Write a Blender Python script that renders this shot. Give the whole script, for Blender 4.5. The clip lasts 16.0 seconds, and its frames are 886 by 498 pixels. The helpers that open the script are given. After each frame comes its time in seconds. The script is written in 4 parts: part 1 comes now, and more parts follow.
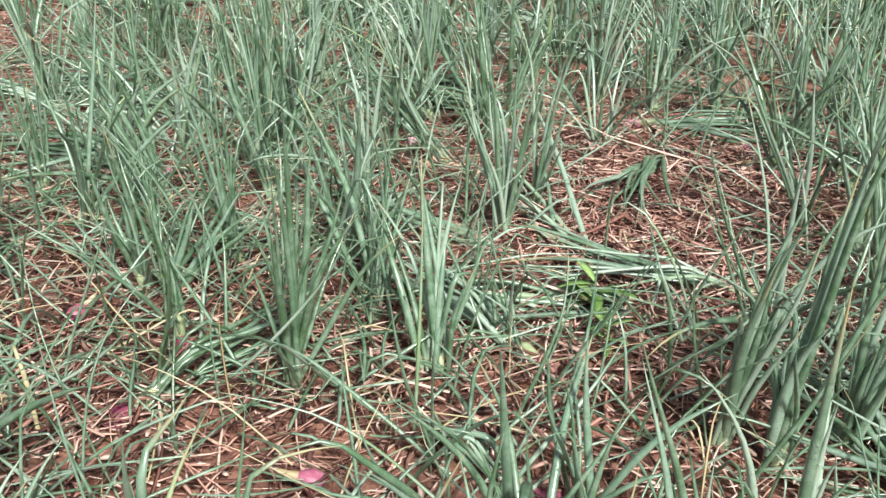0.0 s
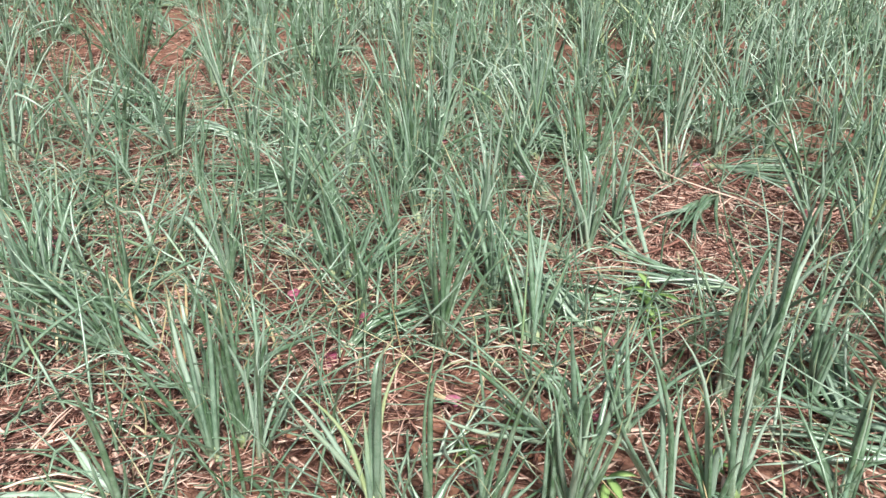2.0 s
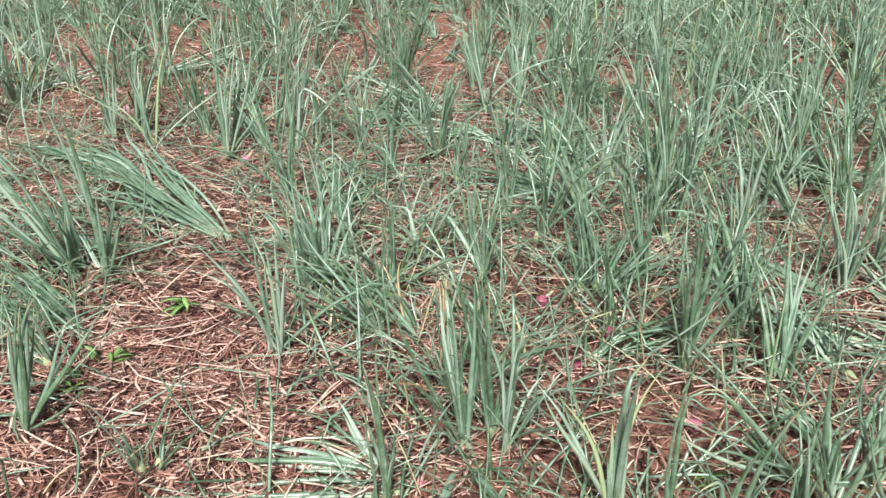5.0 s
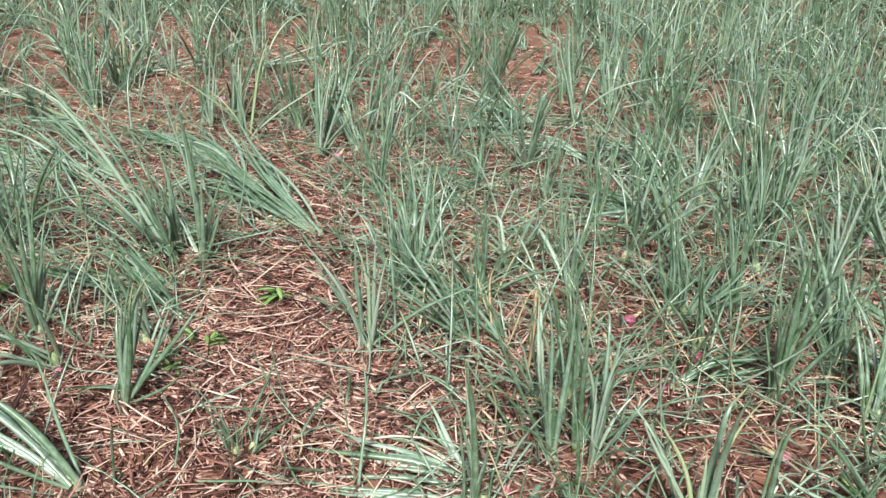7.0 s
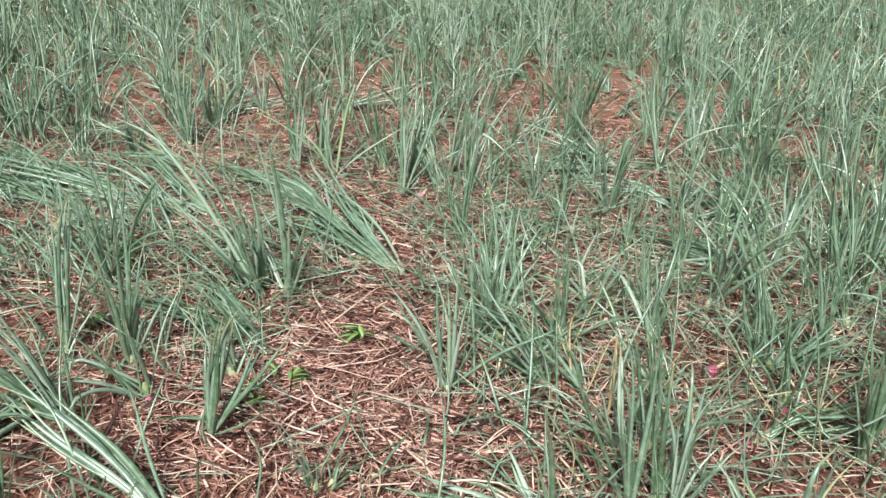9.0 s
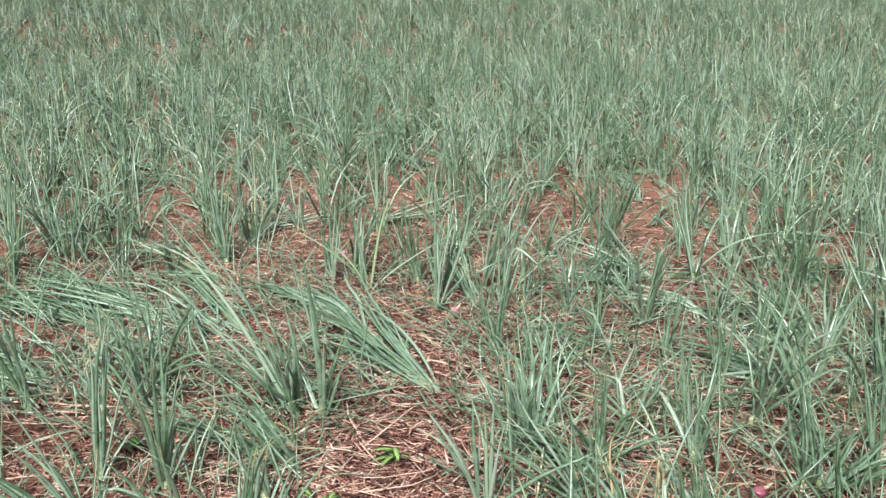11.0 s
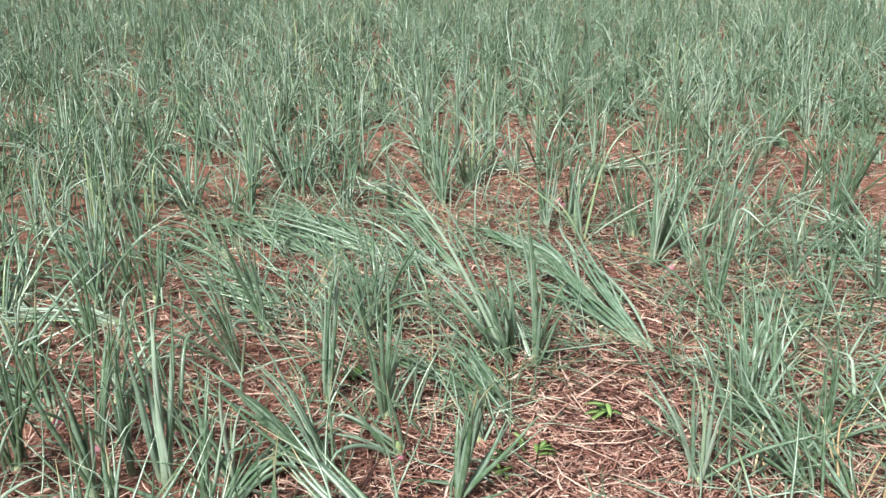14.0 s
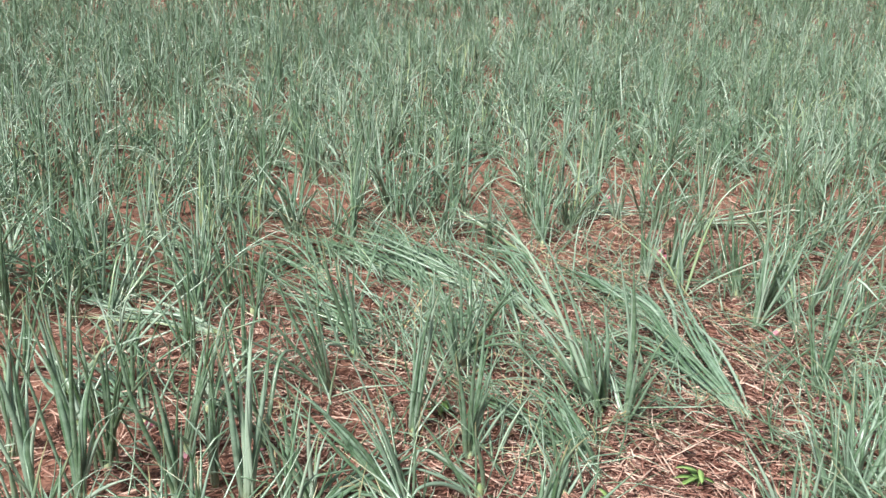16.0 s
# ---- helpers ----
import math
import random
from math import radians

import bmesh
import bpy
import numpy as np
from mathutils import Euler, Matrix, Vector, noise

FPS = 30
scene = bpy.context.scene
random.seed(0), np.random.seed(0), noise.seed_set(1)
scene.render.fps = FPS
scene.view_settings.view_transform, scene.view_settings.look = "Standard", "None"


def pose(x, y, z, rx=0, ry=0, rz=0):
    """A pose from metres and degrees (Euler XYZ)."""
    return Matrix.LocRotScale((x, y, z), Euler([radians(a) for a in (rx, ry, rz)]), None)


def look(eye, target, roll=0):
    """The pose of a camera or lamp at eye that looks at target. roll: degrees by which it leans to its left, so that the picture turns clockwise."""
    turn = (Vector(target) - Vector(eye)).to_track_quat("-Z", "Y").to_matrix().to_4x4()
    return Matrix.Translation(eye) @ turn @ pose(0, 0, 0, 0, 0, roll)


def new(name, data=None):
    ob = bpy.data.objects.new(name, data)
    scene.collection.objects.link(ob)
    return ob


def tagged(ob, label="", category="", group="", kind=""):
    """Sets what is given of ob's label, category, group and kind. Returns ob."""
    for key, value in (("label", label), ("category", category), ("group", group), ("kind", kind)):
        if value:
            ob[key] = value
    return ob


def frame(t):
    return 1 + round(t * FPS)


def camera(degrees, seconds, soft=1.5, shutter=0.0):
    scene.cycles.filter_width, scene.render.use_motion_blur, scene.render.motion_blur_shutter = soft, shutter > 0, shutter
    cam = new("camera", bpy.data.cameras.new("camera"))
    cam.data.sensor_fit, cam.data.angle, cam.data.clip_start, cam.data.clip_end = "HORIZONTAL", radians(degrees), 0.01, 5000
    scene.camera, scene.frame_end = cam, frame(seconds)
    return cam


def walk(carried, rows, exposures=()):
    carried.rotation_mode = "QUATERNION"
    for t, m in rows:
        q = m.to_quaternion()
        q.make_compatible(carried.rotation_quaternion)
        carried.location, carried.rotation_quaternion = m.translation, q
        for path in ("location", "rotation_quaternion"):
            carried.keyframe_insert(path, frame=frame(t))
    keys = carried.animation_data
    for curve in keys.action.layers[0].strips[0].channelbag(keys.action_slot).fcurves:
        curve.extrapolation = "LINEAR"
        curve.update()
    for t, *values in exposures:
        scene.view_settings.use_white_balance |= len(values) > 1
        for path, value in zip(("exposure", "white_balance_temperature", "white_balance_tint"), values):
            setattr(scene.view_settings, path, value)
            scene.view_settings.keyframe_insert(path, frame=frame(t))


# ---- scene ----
# camera: seconds, x, y, z, tilt, roll, heading
EXPOSURES = [(0.0, 0.52), (3.0, 0.53), (8.0, 0.40), (12.5, 0.47), (16.0, 0.52)]
cam = camera(52, 16.0, soft=1.5)
PATH = [
    (0, 0.226, 0.642, 0.719, 63.62, 0.86, 4.30),
    (0.5, 0.224, 0.508, 0.785, 64.25, 0.27, 7.05),
    (1, 0.227, 0.368, 0.852, 64.66, 0.45, 7.66),
    (1.5, 0.249, 0.221, 0.920, 64.57, 0.22, 9.34),
    (2, 0.274, 0.085, 0.984, 64.53, -0.26, 11.40),
    (2.5, 0.291, -0.001, 1.029, 64.42, -0.70, 13.36),
    (3, 0.271, -0.002, 1.036, 64.38, -0.98, 16.06),
    (3.5, 0.261, -0.007, 1.033, 65.11, -0.92, 18.97),
    (4, 0.243, -0.010, 1.035, 64.80, -0.70, 21.16),
    (4.5, 0.233, -0.006, 1.039, 64.51, -0.69, 23.88),
    (5, 0.222, -0.007, 1.042, 64.72, -0.65, 26.50),
    (5.2, 0.218, -0.009, 1.041, 64.97, -0.68, 27.52),
    (7.3, 0.151, -0.072, 1.055, 65.16, 2.83, 30.99),
    (7.5, 0.148, -0.075, 1.057, 65.22, 2.69, 31.97),
    (8, 0.142, -0.077, 1.058, 65.77, 2.43, 34.18),
    (8.2, 0.146, -0.081, 1.058, 66.12, 2.40, 34.83),
    (10.3, 0.155, -0.075, 1.101, 70.85, 1.01, 36.68),
    (10.5, 0.154, -0.076, 1.101, 72.02, 0.71, 36.82),
    (11, 0.146, -0.069, 1.105, 73.81, -0.04, 38.19),
    (11.5, 0.148, -0.070, 1.100, 74.13, -0.82, 40.10),
    (12, 0.145, -0.066, 1.101, 73.30, -1.26, 41.37),
    (12.5, 0.132, -0.071, 1.098, 71.56, -1.42, 42.91),
    (13, 0.121, -0.084, 1.100, 69.64, -1.27, 45.28),
    (13.5, 0.112, -0.099, 1.114, 68.89, -1.02, 48.34),
    (14, 0.100, -0.109, 1.126, 70.26, -0.38, 51.27),
    (14.5, 0.084, -0.107, 1.131, 71.72, 0.34, 54.04),
    (15, 0.072, -0.105, 1.132, 72.65, 1.29, 55.64),
    (15.5, 0.066, -0.107, 1.132, 72.62, 2.10, 56.66),
    (16, 0.062, -0.121, 1.135, 72.10, 3.24, 57.20),
]
walk(cam, [(t, pose(x, y, z, tilt, 0, heading) @ pose(0, 0, 0, 0, 0, roll)) for t, x, y, z, tilt, roll, heading in PATH],
     exposures=EXPOSURES)

# ---- light: bright overcast sky ----
SUN_AZ, SUN_EL = 155.0, 48.0
world = bpy.data.worlds.new("sky")
scene.world = world
world.use_nodes = True
wn = world.node_tree.nodes
sky = wn.new("ShaderNodeTexSky")
sky.sky_type = "NISHITA"
sky.sun_disc = False
sky.sun_elevation = radians(SUN_EL)
sky.sun_rotation = radians(SUN_AZ)
sky.dust_density = 4.0
soften = wn.new("ShaderNodeHueSaturation")
soften.inputs["Saturation"].default_value = 0.7
world.node_tree.links.new(sky.outputs[0], soften.inputs["Color"])
world.node_tree.links.new(soften.outputs[0], wn["Background"].inputs[0])
wn["Background"].inputs[1].default_value = 0.054
sun_data = bpy.data.lights.new("sun", "SUN")
sun_data.energy, sun_data.angle, sun_data.color = 4.5, radians(8), (1.0, 0.97, 0.92)
sun = new("sun", sun_data)
a, e = radians(SUN_AZ), radians(SUN_EL)
sun.matrix_world = look((0, 0, 8), (-math.sin(a) * math.cos(e), -math.cos(a) * math.cos(e), 8 - math.sin(e)))


# ---- materials ----
def material(name):
    m = bpy.data.materials.new(name)
    m.use_nodes = True
    nt = m.node_tree
    return m, nt, nt.nodes["Principled BSDF"]


def node(nt, kind, **inputs):
    n = nt.nodes.new(kind)
    for k, v in inputs.items():
        n.inputs[k.replace("_", " ")].default_value = v
    return n


def ramp(nt, fac, stops):
    r = nt.nodes.new("ShaderNodeValToRGB")
    while len(r.color_ramp.elements) < len(stops):
        r.color_ramp.elements.new(0.5)
    for el, (p, c) in zip(r.color_ramp.elements, stops):
        el.position, el.color = p, (*c, 1)
    nt.links.new(fac, r.inputs[0])
    return r.outputs[0]


def mixed(nt, fac, a_out, b_out, blend="MIX"):
    m = nt.nodes.new("ShaderNodeMix")
    m.data_type, m.blend_type = "RGBA", blend
    for sock, v in ((m.inputs[0], fac), (m.inputs[6], a_out), (m.inputs[7], b_out)):
        if isinstance(v, bpy.types.NodeSocket):
            nt.links.new(v, sock)
        else:
            sock.default_value = v if isinstance(v, float) else (*v, 1)
    return m.outputs[2]


def calc(nt, op, a_in, b_in):
    m = nt.nodes.new("ShaderNodeMath")
    m.operation = op
    for sock, v in ((m.inputs[0], a_in), (m.inputs[1], b_in)):
        if isinstance(v, bpy.types.NodeSocket):
            nt.links.new(v, sock)
        else:
            sock.default_value = v
    return m.outputs[0]


def chance(nt):
    """A random number for each leaf, alone or among joined ones."""
    both = calc(nt, "ADD", nt.nodes.new("ShaderNodeObjectInfo").outputs["Random"],
                nt.nodes.new("ShaderNodeNewGeometry").outputs["Random Per Island"])
    return calc(nt, "FRACT", both, 0.0)


def bump(nt, bsdf, height, strength, distance):
    b = nt.nodes.new("ShaderNodeBump")
    b.inputs["Strength"].default_value, b.inputs["Distance"].default_value = strength, distance
    nt.links.new(height, b.inputs["Height"])
    nt.links.new(b.outputs[0], bsdf.inputs["Normal"])


def position(nt):
    return nt.nodes.new("ShaderNodeNewGeometry").outputs["Position"]


def noise_of(nt, scale, detail=3.0, rough=0.6):
    n = node(nt, "ShaderNodeTexNoise", Scale=scale, Detail=detail, Roughness=rough)
    nt.links.new(position(nt), n.inputs["Vector"])
    return n.outputs[0]


def leaf_material():
    """Waxy blue-green hollow leaves, pale at the foot, some with yellowed ends, beaded with rain."""
    m, nt, b = material("onion_leaf")
    plant = nt.nodes.new("ShaderNodeAttribute")
    plant.attribute_name = "tone"
    r = chance(nt)
    both = calc(nt, "ADD", calc(nt, "MULTIPLY", plant.outputs["Fac"], 0.55), calc(nt, "MULTIPLY", r, 0.48))
    tone = ramp(nt, both, [(0.0, (0.035, 0.080, 0.028)), (0.2, (0.060, 0.122, 0.052)), (0.36, (0.080, 0.158, 0.084)), (0.5, (0.118, 0.212, 0.120)), (0.64, (0.160, 0.262, 0.185)), (0.82, (0.40, 0.52, 0.42)), (0.93, (0.22, 0.34, 0.17)), (1.0, (0.38, 0.45, 0.22))])
    along = nt.nodes.new("ShaderNodeAttribute")
    along.attribute_name = "along"
    s = along.outputs["Fac"]
    foot = ramp(nt, s, [(0.0, (1, 1, 1)), (0.10, (0.35, 0.35, 0.35)), (0.2, (0, 0, 0))])
    tone = mixed(nt, foot, tone, (0.27, 0.36, 0.235))
    # withered ends on about a fifth of the leaves
    dry = calc(nt, "MULTIPLY", calc(nt, "GREATER_THAN", calc(nt, "FRACT", calc(nt, "MULTIPLY", r, 17.3), 0.0), 0.76),
               ramp(nt, s, [(0.0, (0, 0, 0)), (0.78, (0, 0, 0)), (0.97, (1, 1, 1))]))
    tone = mixed(nt, dry, tone, (0.50, 0.42, 0.22))
    # pale mottling: waxy bloom, brightened to paint in some of the leaves' glossy highlights
    bloom_and_gloss = noise_of(nt, 46.0, 5.0, 0.7)
    tone = mixed(nt, calc(nt, "MULTIPLY", ramp(nt, bloom_and_gloss, [(0.42, (0, 0, 0)), (0.68, (1, 1, 1))]), 0.45), tone, (0.40, 0.53, 0.43))
    # rain drops
    cell = node(nt, "ShaderNodeTexVoronoi", Scale=210.0)
    nt.links.new(position(nt), cell.inputs["Vector"])
    drop = ramp(nt, cell.outputs["Distance"], [(0.0, (1, 1, 1)), (0.2, (0.9, 0.9, 0.9)), (0.27, (0, 0, 0))])
    drop = calc(nt, "MULTIPLY", drop, calc(nt, "GREATER_THAN", noise_of(nt, 24.0, 2.0), 0.54))
    nt.links.new(tone, b.inputs["Base Color"])
    nt.links.new(calc(nt, "SUBTRACT", 0.31, calc(nt, "MULTIPLY", drop, 0.3)), b.inputs["Roughness"])
    b.inputs["Specular IOR Level"].default_value = 0.85
    b.inputs["Subsurface Weight"].default_value = 0.0
    bump(nt, b, calc(nt, "ADD", drop, calc(nt, "MULTIPLY", noise_of(nt, 160.0), 0.4)), 0.6, 0.0012)
    return m


def simple(name, stops, scale, rough, relief=0.4, size=0.002, each=0.4):
    m, nt, b = material(name)
    n = noise_of(nt, scale, 5.0)
    mix = calc(nt, "ADD", calc(nt, "MULTIPLY", n, 1.0 - each), calc(nt, "MULTIPLY", chance(nt), each))
    nt.links.new(ramp(nt, mix, stops), b.inputs["Base Color"])
    b.inputs["Roughness"].default_value = rough
    bump(nt, b, noise_of(nt, scale * 4), relief, size)
    return m


def soil_material():
    m, nt, b = material("red_soil")
    big, mid, fine = noise_of(nt, 1.6, 4.0), noise_of(nt, 11.0, 6.0), noise_of(nt, 90.0, 5.0)
    tone = ramp(nt, mid, [(0.30, (0.042, 0.018, 0.013)), (0.50, (0.180, 0.080, 0.056)), (0.72, (0.42, 0.215, 0.155))])
    tone = mixed(nt, ramp(nt, big, [(0.4, (0, 0, 0)), (0.65, (0.6, 0.6, 0.6))]), tone, (0.30, 0.140, 0.102))
    tone = mixed(nt, ramp(nt, fine, [(0.4, (0, 0, 0)), (0.7, (0.55, 0.55, 0.55))]), tone, (0.42, 0.24, 0.17))
    nt.links.new(tone, b.inputs["Base Color"])
    b.inputs["Roughness"].default_value = 0.78
    bump(nt, b, calc(nt, "ADD", mid, calc(nt, "MULTIPLY", fine, 0.5)), 0.9, 0.012)
    return m


LEAF = leaf_material()
NECK = simple("pale_neck", [(0.3, (0.24, 0.34, 0.15)), (0.6, (0.46, 0.53, 0.32))], 60.0, 0.4)
BULB = simple("red_bulb_skin", [(0.3, (0.22, 0.045, 0.085)), (0.55, (0.46, 0.14, 0.23)), (0.8, (0.68, 0.44, 0.48))], 70.0, 0.35)
STRAW = simple("dry_straw", [(0.20, (0.055, 0.023, 0.019)), (0.42, (0.26, 0.118, 0.090)), (0.64, (0.61, 0.35, 0.28)), (0.86, (0.92, 0.71, 0.60))], 25.0, 0.55, each=0.8)
SOIL = soil_material()
WITHERED = simple("withered_leaf", [(0.25, (0.34, 0.23, 0.12)), (0.5, (0.50, 0.43, 0.25)), (0.8, (0.68, 0.63, 0.44))], 18.0, 0.55)
SCRAP = simple("leaf_scrap", [(0.15, (0.035, 0.018, 0.015)), (0.4, (0.13, 0.065, 0.055)), (0.65, (0.30, 0.17, 0.13)), (0.85, (0.55, 0.40, 0.32))], 30.0, 0.6, each=0.75)
CLOD = simple("soil_clod", [(0.3, (0.10, 0.045, 0.028)), (0.55, (0.25, 0.115, 0.07)), (0.8, (0.38, 0.20, 0.13))], 30.0, 0.85, 0.9, 0.006)
WEED = simple("weed_leaf", [(0.3, (0.13, 0.25, 0.06)), (0.7, (0.30, 0.46, 0.16))], 40.0, 0.5)
WOOD = simple("foliage_dark", [(0.3, (0.010, 0.022, 0.010)), (0.7, (0.035, 0.065, 0.022))], 2.0, 0.7)

rng = np.random.default_rng(7)


# ---- building helpers ----
def mesh_of(name, verts, faces, mat, along=None, smooth=True, tone=None):
    me = bpy.data.meshes.new(name)
    verts = np.asarray(verts, float).reshape(-1, 3)
    faces = np.asarray(faces, np.int32)
    me.vertices.add(len(verts))
    me.vertices.foreach_set("co", verts.ravel())
    k = faces.shape[1]
    me.loops.add(faces.size)
    me.loops.foreach_set("vertex_index", faces.ravel())
    me.polygons.add(len(faces))
    me.polygons.foreach_set("loop_start", np.arange(0, faces.size, k, dtype=np.int32))
    me.polygons.foreach_set("use_smooth", np.full(len(faces), smooth))
    if along is not None:
        at = me.attributes.new("along", "FLOAT", "POINT")
        at.data.foreach_set("value", np.asarray(along, np.float32).ravel())
    if tone is not None:
        at = me.attributes.new("tone", "FLOAT", "POINT")
        at.data.foreach_set("value", np.broadcast_to(np.asarray(tone, np.float32), (len(verts),)).copy())
    me.materials.append(mat)
    me.update(calc_edges=True)
    me.validate()
    return me


def part(name, me, parent, label=""):
    ob = new(name, me)
    ob.parent = parent
    return tagged(ob, label)


def ground_z(x, y):
    """Gentle swells and crumbs of the tilled ground."""
    x, y = np.asarray(x, float), np.asarray(y, float)
    near = np.clip(1.3 - np.hypot(x + 0.8, y - 1.5) / 9.0, 0.0, 1.0)
    z = 0.012 * np.sin(4.1 * x + 1.3 * y) * np.sin(3.3 * y - 0.7 * x + 1.0)
    z += 0.006 * np.sin(11.0 * x + 2.0 * np.sin(5.0 * y)) * np.sin(9.0 * y + 2.0 * np.sin(6.0 * x))
    # beyond a few metres the field climbs gently to a low crest
    r = np.hypot(x, y)
    run = np.clip(r - 3.3, 0.0, 14.0)
    slope = 0.060 - 0.016 * np.clip((x + 10.0) / 6.0, 0.0, 1.0)
    rise = slope * run * run / (run + 1.2)
    return z * near + np.where(y > -3.0, rise, rise * np.clip(1.0 + (y + 3.0) / 4.0, 0.0, 1.0))


def tubes(base, az, lean, bend, side, length, radius, kink_at, kink, steps, ring, flat=0.75, lift=0.0):
    """Hollow tapering leaves, one for each row: base points, angles in radians, metres. Gives vertices, faces and the way along."""
    base = np.atleast_2d(base)
    n = len(base)
    col = lambda v: np.broadcast_to(np.asarray(v, float), (n,))[:, None]
    s = np.linspace(0, 1, steps + 1)[None, :]
    th = col(lean) + col(bend) * s ** 1.7 + col(kink) / (1 + np.exp(-(s - col(kink_at)) * 45))
    th = np.clip(th + 0.14 * s * np.sin(col(az) * 9.0 + s * 6.5), 0.0, 2.9)
    ph = col(az) + col(side) * s ** 1.5 + 0.20 * s * np.sin(col(az) * 5.0 + s * 6.0)
    t = np.stack([np.sin(th) * np.cos(ph), np.sin(th) * np.sin(ph), np.cos(th)], -1)
    seg = t[:, :-1] * (col(length) / steps)[..., None]
    c = np.concatenate([np.zeros((n, 1, 3)), np.cumsum(seg, 1)], 1) + base[:, None, :]
    r = col(radius) * (0.85 + 0.3 * np.sin(np.pi * s)) * np.clip((1.0 - s ** 2.4) ** 0.85, 0.05, 1)
    floor_z = ground_z(c[..., 0], c[..., 1]) + r + col(lift) * np.clip(s * 3.0, 0, 1)
    c[..., 2] = np.maximum(c[..., 2], floor_z)
    u = np.stack([-np.sin(ph), np.cos(ph), np.zeros_like(ph)], -1)
    v = np.cross(t, u)
    ang = np.arange(ring) * 2 * math.pi / ring
    p = c[:, :, None, :] + r[:, :, None, None] * (np.cos(ang)[None, None, :, None] * u[:, :, None, :] + flat * np.sin(ang)[None, None, :, None] * v[:, :, None, :])
    i = np.arange(steps)[:, None] * ring
    j = np.arange(ring)[None, :]
    k = (j + 1) % ring
    quad = np.stack([i + j, i + k, i + ring + k, i + ring + j], -1).reshape(-1, 4)
    faces = (quad[None] + (np.arange(n) * (steps + 1) * ring)[:, None, None]).reshape(-1, 4)
    along = np.broadcast_to(s[:, :, None], (n, steps + 1, ring))
    return p.reshape(-1, 3), faces, along.reshape(-1)


def lathe(profile, ring, m=Matrix()):
    """A turned shape from pairs of radius and height."""
    ang = np.arange(ring) * 2 * math.pi / ring
    verts = np.array([[r * math.cos(q), r * math.sin(q), z] for r, z in profile for q in ang])
    i = np.arange(len(profile) - 1)[:, None] * ring
    j = np.arange(ring)[None, :]
    k = (j + 1) % ring
    faces = np.stack([i + j, i + k, i + ring + k, i + ring + j], -1).reshape(-1, 4)
    mm = np.array(m)
    return verts @ mm[:3, :3].T + mm[:3, 3], faces


# ---- onion plants ----
PLANT_LABEL = {
    "upright": "upright blue-green onion plant with hollow leaves in red soil",
    "leaning": "onion plant with long green leaves leaning over the straw",
    "fallen": "fallen onion plant with its green leaves flat on the straw",
}


